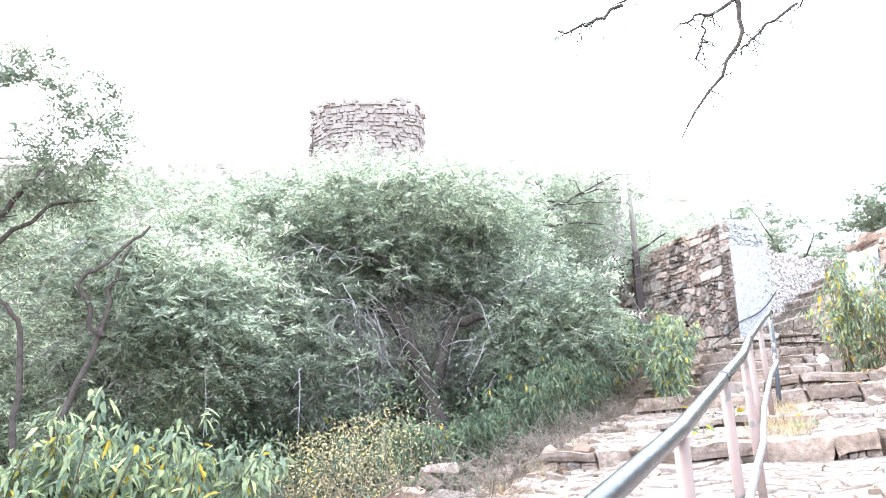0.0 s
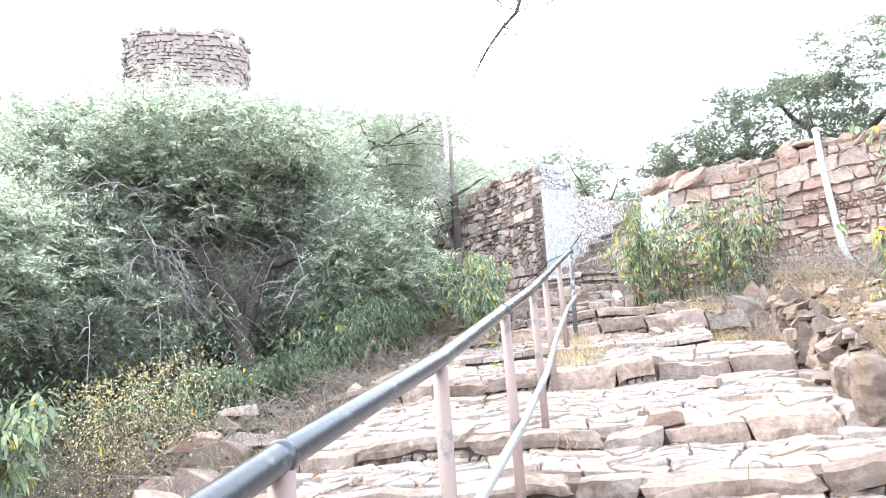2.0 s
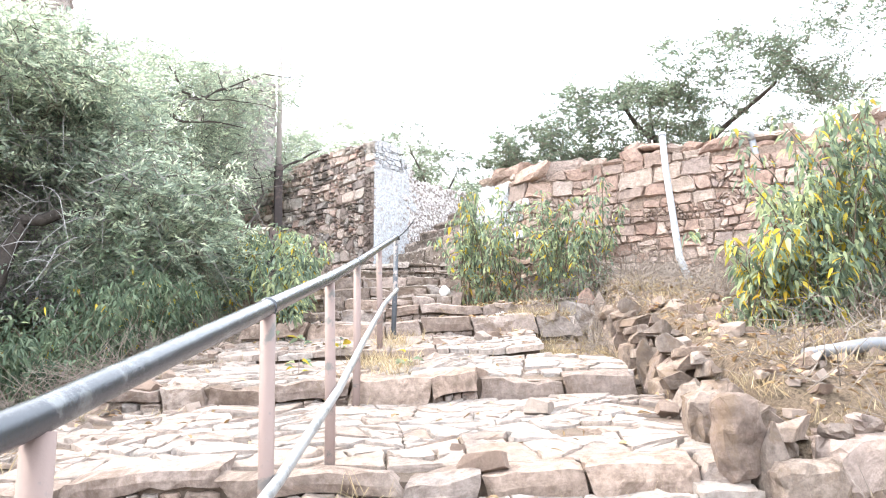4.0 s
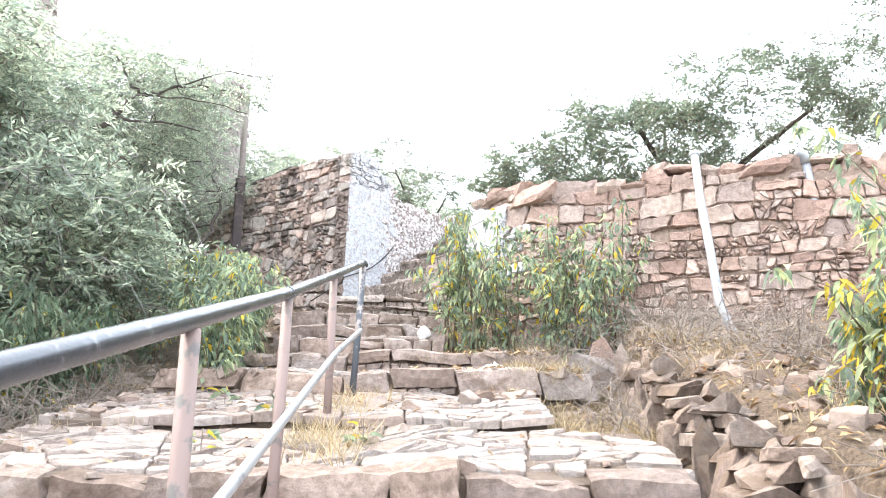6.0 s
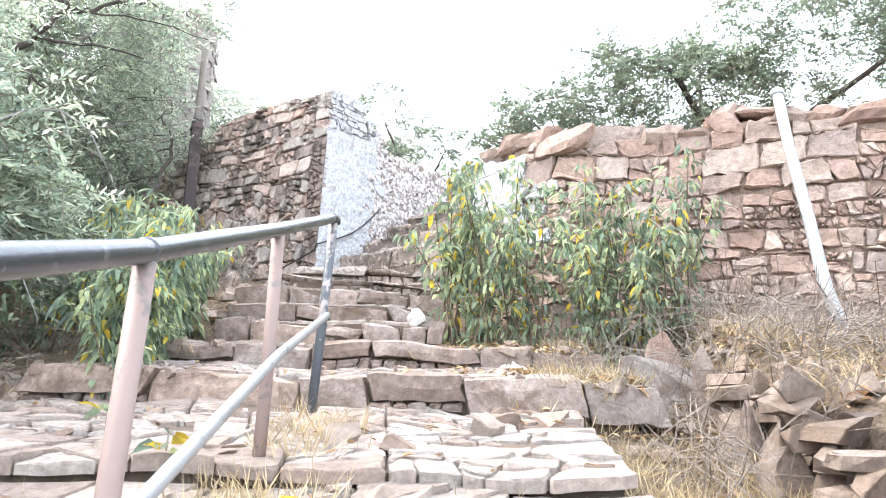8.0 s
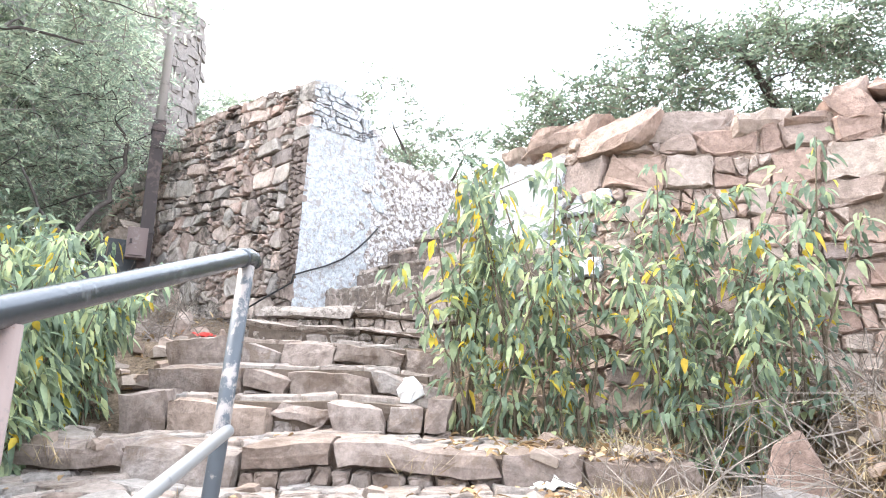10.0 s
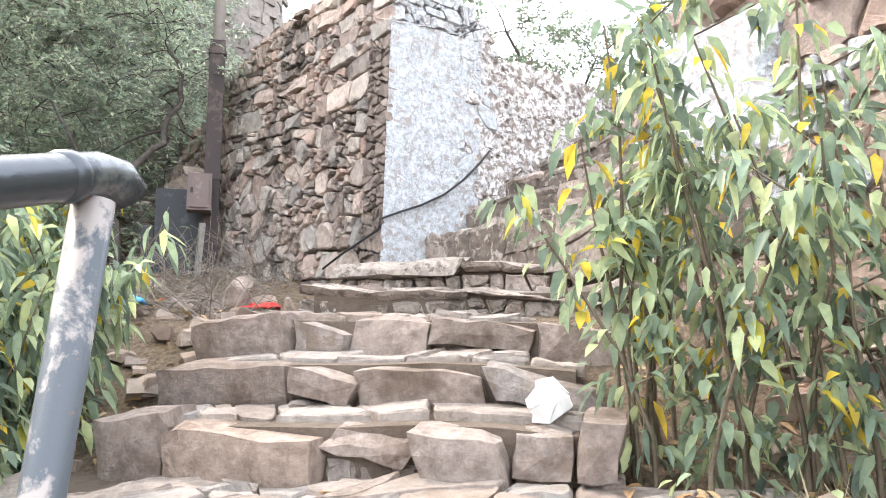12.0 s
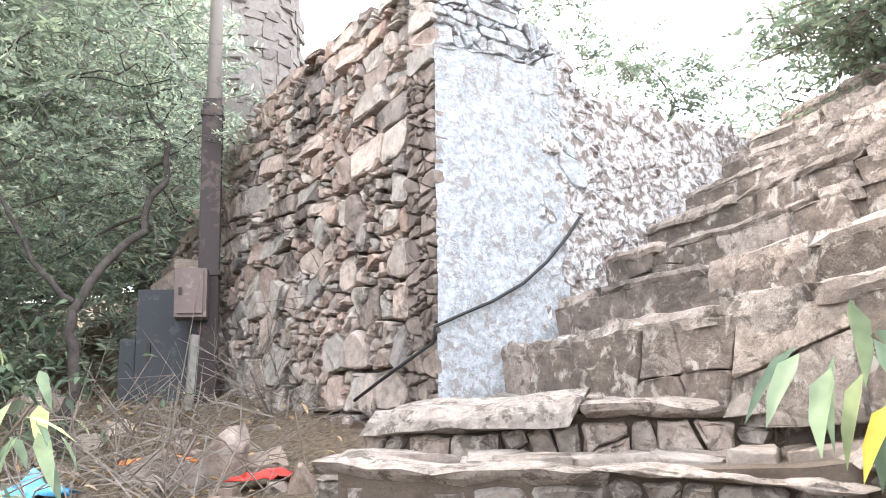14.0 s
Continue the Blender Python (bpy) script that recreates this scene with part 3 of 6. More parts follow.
    if s1 - f0 > 0.08:
        for poly in shatter([(f0, c0), (s1 + 0.02, c0), (s1 + 0.02, c1), (f0, c1)], size, 40, 0.62):
            m = sum(p[1] for p in poly) / len(poly)
            edge = min(m - c0, c1 - m)
            if edge < 0.35 and rnd.random() < (0.35 if i < 7 else 0.1) or rnd.random() < 0.05:
                continue
            lay("flagstone", step, poly, place, FLAG, 0.05, joint=0.0055, chamfer=0.005, proud=rnd.uniform(-0.008, 0.01), rough=0.006)


# ---- rubble walls ----
def core(name, place, us, low, high, thick, mat, parent):
    """The solid behind a wall's facing."""
    vs, fs = [], []
    for u in us:
        for h in (-0.07, -0.07 - thick):
            vs += [place(u, low, h), place(u, high(u) - 0.06, h)]
    n = len(us)
    for i in range(n - 1):
        a, b = 4 * i, 4 * i + 4
        fs += [(a, b, b + 1, a + 1), (a + 1, b + 1, b + 3, a + 3), (a + 3, b + 3, b + 2, a + 2)]
    fs += [(0, 1, 3, 2), (4 * n - 4, 4 * n - 2, 4 * n - 1, 4 * n - 3)]
    return part(name, mesh(name, vs, fs, mat), parent)


def corner(z):
    return WALL0 + Vector((0.044, 0.054, 0)) * (z - 3.6)


def rubble_face(parent, place, u0, u1, low, high, size, aspect, mat_of, depth=0.12, proud=(-0.02, 0.03), name="stone", tilt=14, bond="shatter", **kw):
    lo = min(low(u0 + (u1 - u0) * k / 12) for k in range(13))
    hi = max(high(u0 + (u1 - u0) * k / 12) for k in range(13))
    if bond == "coursed":
        made = []
        for poly in coursed_rubble(u0, u1, lo, hi, size, aspect):
            made += shatter(poly, size * 0.6, 50) if rnd.random() < 0.3 else [poly]
    elif bond == "random":
        made = []
        for poly in random_rubble(u0, u1, lo, hi, size, aspect):
            made += shatter(poly, size * 0.62, 45) if rnd.random() < 0.42 else [poly]
    else:
        made = shatter([(u0, lo), (u1, lo), (u1, hi), (u0, hi)], size, tilt, aspect)
    for poly in made:
        cu, cv = sum(p[0] for p in poly) / len(poly), sum(p[1] for p in poly) / len(poly)
        if cv > high(cu) or cv < low(cu):
            continue
        top = high(cu) + rnd.uniform(-0.01, 0.05)
        poly = clip_poly(poly, 0, 1, top)
        if len(poly) < 3:
            continue
        lay(name, parent, poly, place, mat_of(cu, cv), depth, proud=rnd.uniform(*proud), **kw)


# rubble face of the fort wall, leaning back as it rises
def left_top(u):
    return float(np.interp(u, [0, 0.5, 1.6, 2.3, 2.9, 3.6, 4.6], [5.74, 5.74, 5.78, 5.66, 5.3, 4.85, 4.6]))


def left_place(u, z, h):
    p = corner(z) + UL * u + ULN * h
    return Vector((p.x, p.y, z))


wall_left = thing("wall_left", "battered rubble masonry fort wall of pinkish-grey stones", "wall", kind="structure")
us = [0.03, 0.5, 1.0, 1.6, 2.3, 2.9, 3.6, 4.5]
core("wall_core", left_place, [0.16] + us[1:], 3.3, left_top, 0.35, MORTAR, wall_left)
rubble_face(wall_left, left_place, 0.22, 4.5, lambda u: 4.72 + 0.1 * math.sin(3 * u), left_top, 0.165, 1.7, lambda u, z: WALL_STONE, bond="coursed", proud=(-0.006, 0.03), joint=0.007, chamfer=0.008, rough=0.01, ragged=0.012)
rubble_face(wall_left, left_place, 0.22, 4.5, lambda u: 3.5, lambda u: 4.72 + 0.1 * math.sin(3 * u), 0.18, 0.95, lambda u, z: WALL_STONE, bond="random", proud=(-0.012, 0.022), joint=0.009, chamfer=0.01, rough=0.01, ragged=0.014)
rubble_face(wall_left, left_place, -0.004, 0.22, lambda u: 3.5, lambda u: 5.2, 0.085, 1.0, lambda u, z: DARKRUBBLE, tilt=35, proud=(0.004, 0.02), joint=0.004, chamfer=0.006, rough=0.006)
rubble_face(wall_left, left_place, -0.004, 0.22, lambda u: 5.2, left_top, 0.17, 1.4, lambda u, z: WALL_STONE, tilt=16, proud=(0.004, 0.02), joint=0.006, chamfer=0.007, rough=0.007)


# whitewashed face beside the steep stair
def white_top(w):
    return float(np.interp(w, [0, 0.5, 0.52, 0.78, 0.82, 1.4, 2.4, 4.5], [5.74, 5.74, 5.56, 5.5, 5.27, 5.2, 5.26, 5.4]))


def white_place(w, z, h):
    p = corner(z) + UW * w + UN * h
    return Vector((p.x, p.y, z))


wall_white = thing("wall_white", "whitewashed stone end wall, peeling to bare rubble along the stair", "wall", kind="structure")
us = [0.03, 0.5, 0.8, 0.82, 1.5, 2.5, 4.4]
core("wall_core", white_place, [0.14] + us[1:], 3.3, white_top, 0.4, LIME, wall_white)


def white_kind(w, z):
    k = w + 0.35 * (4.6 - z) * 0.4 + rnd.uniform(-0.2, 0.2)
    return WHITE if k < 0.72 else HALFWHITE if k < 2.3 else WALL_STONE


# lumpy lime render over the pillar, with whitewashed slabs on top
def render_coat(w0, w1, top, mat, label, rise):
    nw, nz, vs, fs = int((w1 - w0) / 0.033), 74, [], []
    for a in range(nw + 1):
        for b in range(nz + 1):
            w = w0 + (w1 - w0) * a / nw
            z = 3.42 + (top(w) - 3.42) * b / nz
            h = 0.014 * noise.noise((w * 7, z * 7, 1.3)) + 0.008 * noise.noise((w * 21, z * 21, 4.1)) + 0.012 * min(1, max(0, (0.72 - w) / 0.2))
            vs.append(white_place(w, z, h + rise))
    for a in range(nw):
        for b in range(nz):
            k = a * (nz + 1) + b
            fs.append((k, k + nz + 1, k + nz + 2, k + 1))
    part("lime_render", mesh("lime_render", vs, fs, mat, smooth=True), wall_white, label)


render_coat(-0.008, 0.72, lambda w: 5.3, WHITE, "lumpy white lime render with the blue of shade in its colour", -0.008)
render_coat(0.68, 4.3, lambda w: white_top(w) - 0.05, HALFWHITE, "brown render blotched with old whitewash", -0.011)
rubble_face(wall_white, white_place, 0.0, 0.52, lambda u: 5.26, white_top, 0.15, 3.2, lambda u, z: WHITE, bond="coursed", depth=0.3, proud=(-0.004, 0.014), joint=0.0015, chamfer=0.004, rough=0.006)
rubble_face(wall_white, white_place, 0.52, 4.4, lambda u: 3.5 + 0.45 * max(u - 1, 0), white_top, 0.16, 1.3, white_kind, bond="random", proud=(-0.022, 0.008), joint=0.004, chamfer=0.009, rough=0.007)


# right-hand retaining wall along a bent line
RW_LEN = [0]
for (ax, ay), (bx, by) in zip(RIGHT_WALL, RIGHT_WALL[1:]):
    RW_LEN.append(RW_LEN[-1] + math.hypot(bx - ax, by - ay))


def right_at(u):
    x, y = np.interp(u, RW_LEN, [p[0] for p in RIGHT_WALL]), np.interp(u, RW_LEN, [p[1] for p in RIGHT_WALL])
    x2, y2 = np.interp(u + 0.25, RW_LEN, [p[0] for p in RIGHT_WALL]), np.interp(u + 0.25, RW_LEN, [p[1] for p in RIGHT_WALL])
    x1, y1 = np.interp(max(u - 0.25, 0), RW_LEN, [p[0] for p in RIGHT_WALL]), np.interp(max(u - 0.25, 0), RW_LEN, [p[1] for p in RIGHT_WALL])
    d = Vector((x2 - x1, y2 - y1, 0)).normalized()
    return Vector((x, y, 0)), Vector((d.y, -d.x, 0))


def right_place(u, z, h):
    p, n = right_at(u)
    p = p + n * (h + 0.13 * (4.6 - z))
    return Vector((p.x, p.y, z))


def right_top(u):
    return float(np.interp(u, [0, 0.9, 1.0, 2.0, 2.7, 3.6, 4.2, 5.2, 6.0, 7.5, 9], [4.72, 4.75, 4.62, 4.68, 4.75, 4.66, 4.6, 4.75, 5.05, 5.2, 5.2]))


wall_right = thing("wall_right", "dry reddish rubble retaining wall with large capping slabs", "wall", kind="structure")
us = list(np.arange(0, 9.01, 0.06))
rows = 36
vs, fs = [], []
for u in us:
    top = right_top(u) - 0.09
    for k in range(rows + 1):
        z = 2.5 + (top - 2.5) * k / rows
        vs.append(right_place(u, z, -0.028 + 0.03 * noise.noise((u * 6, z * 6, 2.2)) + 0.012 * noise.noise((u * 19, z * 19, 5.2))))
    vs.append(right_place(u, top, -0.6))
n = rows + 2
for i in range(len(us) - 1):
    for k in range(n - 1):
        a, b = n * i + k, n * i + n + k
        fs.append((a, b, b + 1, a + 1))
fs.append(tuple(range(n)))
part("wall_core", mesh("wall_core", vs, fs, EARTH), wall_right, "reddish earth packing")


def right_kind(u, z):
    if u < 0.5 and z > 3.9:
        return WHITE if rnd.random() < 0.85 else HALFWHITE
    if u < 1.0 and 3.7 < z < 4.2 and rnd.random() < 0.6:
        return WHITE
    return RED_STONE


rubble_face(wall_right, right_place, 0.0, 4.6, lambda u: 3.95 + 0.12 * math.sin(2.7 * u), lambda u: right_top(u) - 0.14, 0.235, 1.75, right_kind, bond="coursed", proud=(-0.008, 0.022), joint=0.005, chamfer=0.01, rough=0.01, ragged=0.02)
rubble_face(wall_right, right_place, 0.0, 4.6, lambda u: 2.75, lambda u: 3.95 + 0.12 * math.sin(2.7 * u), 0.155, 1.6, right_kind, bond="coursed", proud=(-0.012, 0.016), joint=0.006, chamfer=0.01, rough=0.01, ragged=0.02)
rubble_face(wall_right, right_place, 4.6, 9.0, lambda u: 2.9, lambda u: right_top(u) - 0.1, 0.24, 1.4, right_kind, bond="coursed", proud=(-0.04, 0.05), joint=0.008, chamfer=0.012, rough=0.014)
vs, fs, nu, nz = [], [], 18, 34
for a in range(nu + 1):
    for b in range(nz + 1):
        u, z = 0.62 * a / nu, 3.82 + 0.71 * b / nz
        edge = min(1, max(0, (0.62 - u + 0.12 * noise.noise((z * 5, 3.1, 0.4))) / 0.08), max(0, (z - 3.92 + 0.2 * noise.noise((u * 6, 1.7, 2.4))) / 0.08))
        vs.append(right_place(u, z, -0.05 + 0.08 * edge + 0.012 * noise.noise((u * 8, z * 8, 7.7))))
for a in range(nu):
    for b in range(nz):
        k = a * (nz + 1) + b
        fs.append((k, k + nz + 1, k + nz + 2, k + 1))
part("lime_render", mesh("lime_render", vs, fs, WHITE, smooth=True), wall_right, "whitewashed render at the wall's end")
# capping slabs: two great ones at the stair end, then a ragged course of smaller ones
u, k = -0.05, 0
while u < 7.5:
    wd = rnd.choice((0.16, 0.22, 0.3, 0.42)) if u > 1.75 else (0.34, 0.55, 0.42, 0.46)[k % 4]
    hgt = rnd.uniform(0.08, 0.2) if u > 1.75 else (0.15, 0.2, 0.23, 0.22)[k % 4]
    for layer in range(1 if u < 1.75 else rnd.choice((1, 2))):
        p, n = right_at(u + wd / 2)
        d = Vector((-n.y, n.x, 0))
        z = right_top(u + wd / 2) - 0.17 + layer * 0.1 + rnd.uniform(-0.02, 0.02)
        turn = Matrix.Rotation(rnd.uniform(-0.22, 0.22), 3, "Z") @ Matrix.Rotation(rnd.uniform(-0.1, 0.1), 3, "Y")
        o = Vector((p.x, p.y, z)) - n * rnd.uniform(0.0, 0.08)

        def slab_place(a, b, h, o=o, d=d, n=n, turn=turn):
            q = turn @ Vector((a, -h, b))
            return o + d * q.x - n * q.y + Vector((0, 0, q.z))
        rock("capping_slab", wall_right, ((-wd * 0.52, 0, -rnd.uniform(0.3, 0.45)), (wd * 0.52, hgt, 0.06)), slab_place, RED_STONE, amp=0.022, cell=0.07, wear=0.018, skew=0.07)
    u += wd * 0.97
    k += 1

# ---- the steep stair along the white wall ----
for i in range(8):
    w0, zt = 0.31 + 0.32 * i, 3.90 + 0.22 * i
    n1 = 2.3 if i < 1 else 1.95
    stair = thing("steep_step", "steep rough stone step rising along the whitewashed wall", "stone step", "steps of the steep stair", "structure")

    def up(w, n, h, zt=zt):
        p = WALL0 + UW * (w + 0.05 * (zt - 3.6)) + UN * n
        return Vector((p.x, p.y, zt + h + 0.012 * math.sin(5 * n + zt * 9)))
    vs, fs = [], []
    for n in np.linspace(-0.1, n1 - 0.05, 9):
        vs += [up(w0 + 0.09, n, -0.5), up(w0 + 0.09, n, -0.03), up(w0 + (0.5 if i < 7 else 1.6), n, -0.03)]
    for k in range(8):
        a, b = 3 * k, 3 * k + 3
        fs += [(a, b, b + 1, a + 1), (a + 1, b + 1, b + 2, a + 2)]
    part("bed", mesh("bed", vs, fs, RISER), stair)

    def face(u, v, h, w0=w0, up=up):
        return up(w0 - h, u, v)
    # rubble riser, mostly darker and speckled, under worn paler ledge stones
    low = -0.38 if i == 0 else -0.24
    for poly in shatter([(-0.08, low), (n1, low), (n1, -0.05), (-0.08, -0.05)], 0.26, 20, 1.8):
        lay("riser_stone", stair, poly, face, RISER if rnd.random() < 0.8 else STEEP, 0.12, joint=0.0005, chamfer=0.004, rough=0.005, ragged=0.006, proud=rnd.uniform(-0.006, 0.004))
    n = -0.08
    while n < n1:
        e = min(n + rnd.choice((0.18, 0.3, 0.42, 0.6, 0.75)), n1 + 0.05)
        if n1 - e < 0.15:
            e = n1 + 0.03
        hi = rnd.uniform(-0.018, 0.018)
        rock("step_stone", stair, ((n + 0.002, -rnd.choice((0.06, 0.07, 0.09, 0.13)), -0.34), (e - 0.002, hi * 0.6, rnd.uniform(-0.006, 0.012))), face, STEEP, amp=0.011, cell=0.06, wear=0.01, skew=0.015)
        n = e

# ---- the handrail ----
handrail = thing("handrail", "galvanised pipe handrail on pink-primed posts beside the steps", "handrail")
# along the path and across it, height: foot, then head, of each post
POSTS = [((-1.4, -0.43, -0.17), (-1.38, -0.43, 0.47)), ((-0.2, -0.45, 0.04), (-0.18, -0.45, 0.76)), ((1.0, -0.47, 0.25), (1.02, -0.47, 1.04)), ((2.2, -0.49, 0.46), (2.22, -0.49, 1.335)), ((3.28, -0.49, 0.65), (3.31, -0.49, 1.58)),
         ((4.63, -0.515, 0.9), (4.65, -0.515, 1.915)), ((5.82, -0.54, 1.22), (5.84, -0.54, 2.21)), ((7.22, -0.64, 1.56), (7.37, -0.645, 2.575)), ((8.66, -0.665, 2.04), (8.69, -0.66, 2.95)), ((9.74, -0.668, 2.29), (9.87, -0.63, 3.3))]
for k, (foot, head) in enumerate(POSTS):
    a, b = sc(*foot) - Vector((0, 0, 0.08)), sc(*head)
    last = k == len(POSTS) - 1
    part("post", mesh("post", *tube([a, a.lerp(b, 0.5) + UC * 0.004, b], 0.0255, 14), DARKPOST if last else POST, smooth=True), handrail, "worn slate-grey steel post" if last else "worn pink and grey steel post")
rail = [sc(s, c, z + 0.024) for _, (s, c, z) in POSTS[:-1]] + [sc(9.82, -0.632, 3.318), sc(9.87, -0.63, 3.333), sc(9.905, -0.627, 3.334), sc(9.925, -0.625, 3.318)]
top_rail = part("top_rail", mesh("top_rail", *tube(rail, 0.029, 18), RAIL, smooth=True), handrail, "grey galvanised top pipe")
for i in (3, 5, 7, 9):
    a, b = rail[i], rail[i + 1]
    d = (b - a).normalized()
    part("weld_collar", mesh("weld_collar", *tube([a - d * 0.014, a - d * 0.008, a + d * 0.008, a + d * 0.014], [0.0285, 0.0325, 0.0325, 0.0285], 18), RAIL, smooth=True), top_rail)
mid = [sc(f[0] * 0.5 + h[0] * 0.5, f[1] + 0.045, f[2] * 0.52 + h[2] * 0.48) for f, h in POSTS]
part("middle_rail", mesh("middle_rail", *tube(mid, 0.02, 14), PALERAIL, smooth=True), handrail, "thin pale lower pipe")


# ---- foliage tools ----
def unit(v):
    return v / np.maximum(np.linalg.norm(v, axis=-1, keepdims=True), 1e-9)


def leaf_quads(P, D, side, length, width, fold=0.0):
    """Diamond leaves: base, two sides, tip."""
    D, side = unit(D), unit(side)
    nrm = np.cross(D, side)
    L, Wd = length[:, None], width[:, None]
    v = np.stack([P, P + D * L * 0.45 + side * Wd * 0.5 + nrm * fold * Wd, P + D * L, P + D * L * 0.45 - side * Wd * 0.5 + nrm * fold * Wd], 1)
    n = len(P)
    f = np.arange(n * 4).reshape(n, 4)
    return v.reshape(-1, 3), f


def fast_mesh(name, v, f, mats, index=None):
    me = bpy.data.meshes.new(name)
    k = f.shape[1]
    me.vertices.add(len(v))
    me.vertices.foreach_set("co", v.astype(np.float32).ravel())
    me.loops.add(f.size)
    me.loops.foreach_set("vertex_index", f.astype(np.int32).ravel())
    me.polygons.add(len(f))
    me.polygons.foreach_set("loop_start", np.arange(0, f.size, k, dtype=np.int32))
    me.polygons.foreach_set("loop_total", np.full(len(f), k, dtype=np.int32))
    for m in mats:
        me.materials.append(m)
    if index is not None:
        me.polygons.foreach_set("material_index", index.astype(np.int32))
    me.update(calc_edges=True)
    me.validate()
    return me


def sprays(C, out, n_per, spread, length, pairs, leaf, g, droop=0.5, flat=0.45):
    """Feathery twigs round the points C: pairs of slim leaflets along a drooping stalk."""
    n = len(C) * n_per
    P = np.repeat(C, n_per, 0) + g.normal(0, 1, (n, 3)) * spread * np.array([1, 1, flat])
    O = np.repeat(out, n_per, 0)
    D = unit((O * 0.8 + g.normal(0, 0.7, (n, 3))) * np.array([1, 1, 0.4]) + np.array([0, 0, -droop]) * g.uniform(0, 1, (n, 1)))
    S = unit(np.cross(D, np.array([0, 0, 1.0]) + g.normal(0, 0.45, (n, 3))))
    Ls = g.uniform(0.6, 1.3, n) * length
    k = np.linspace(0.15, 1.0, pairs)
    pos = (P[:, None, :] + D[:, None, :] * (Ls[:, None] * k)[..., None] + np.array([0, 0, -0.12]) * (Ls[:, None] * k ** 2)[..., None])
    res_p = np.concatenate([pos, pos], 1).reshape(-1, 3)
    sgn = np.concatenate([np.ones(pairs), -np.ones(pairs)])
    ld = (D[:, None, :] * 0.55 + S[:, None, :] * sgn[None, :, None] + g.normal(0, 0.25, (n, 2 * pairs, 3))).reshape(-1, 3)
    m = len(res_p)
    sd = np.cross(unit(ld), np.array([0, 0, 0.9]) + g.normal(0, 0.7, (m, 3)))
    v, f = leaf_quads(res_p, ld, sd, g.uniform(0.7, 1.3, m) * leaf[0], g.uniform(0.7, 1.3, m) * leaf[1])
    v2, f2 = leaf_quads(P - D * Ls[:, None] * 0.4, D + np.array([0, 0, -0.12]), S, Ls * 1.6, np.full(n, leaf[1] * 0.5))
    return np.concatenate([v, v2]), np.concatenate([f, f2 + len(v)]), np.concatenate([np.zeros(len(f)), np.ones(len(f2))])


def grow(stems, blobs, n, g, r_tip=0.006, sag=0.12):
    """Limbs: given stems, then branches from the nearest limb to points in the crown's lobes. Returns the wood and the branch ends with their outward ways."""
    wood, nodes = [], []
    for pts, r0, r1 in stems:
        pts = [Vector(p) for p in pts]
        fine = []
        for a, b in zip(pts, pts[1:]):
            for k in range(4):
                fine.append(a.lerp(b, k / 4) + Vector(g.normal(0, 0.02, 3)))
        fine.append(pts[-1])
        rr = [r0 + (r1 - r0) * i / (len(fine) - 1) for i in range(len(fine))]
        wood.append(tube(fine, rr, 8))
        nodes += [(p, r) for p, r in zip(fine[len(fine) // 3:], rr[len(fine) // 3:])]
    ends = []
    for ctr, rad, share in blobs:
        for _ in range(int(n * share)):
            d = unit(g.normal(0, 1, 3))
            t = Vector(np.array(ctr) + d * np.array(rad) * g.uniform(0.45, 1.0) ** 0.6)
            ends.append((t, Vector(d)))
    order = sorted(range(len(ends)), key=lambda i: min((ends[i][0] - p).length for p, _ in nodes))
    tips = []
    for i in order:
        t, d = ends[i]
        p, r = min(nodes, key=lambda q: (q[0] - t).length + 0.4 * max(0, q[0].z - t.z))
        ln = (t - p).length
        bend = Vector(g.normal(0, 0.1, 3)) * ln
        path = [p + (t - p) * k + bend * math.sin(math.pi * k) + Vector((0, 0, sag * ln * math.sin(math.pi * k))) for k in (0, 0.25, 0.5, 0.75, 1.0)]
        r0 = min(r * 0.6, 0.012 + 0.012 * ln)
        rr = [r0 + (r_tip - r0) * k for k in (0, 0.25, 0.5, 0.75, 1.0)]
        wood.append(tube(path, rr, 4, cap=False))
        nodes += list(zip(path[1:], rr[1:]))
        tips += [(np.array(path[3]), np.array(d)), (np.array(path[4]), np.array(d))]
    return wood, tips


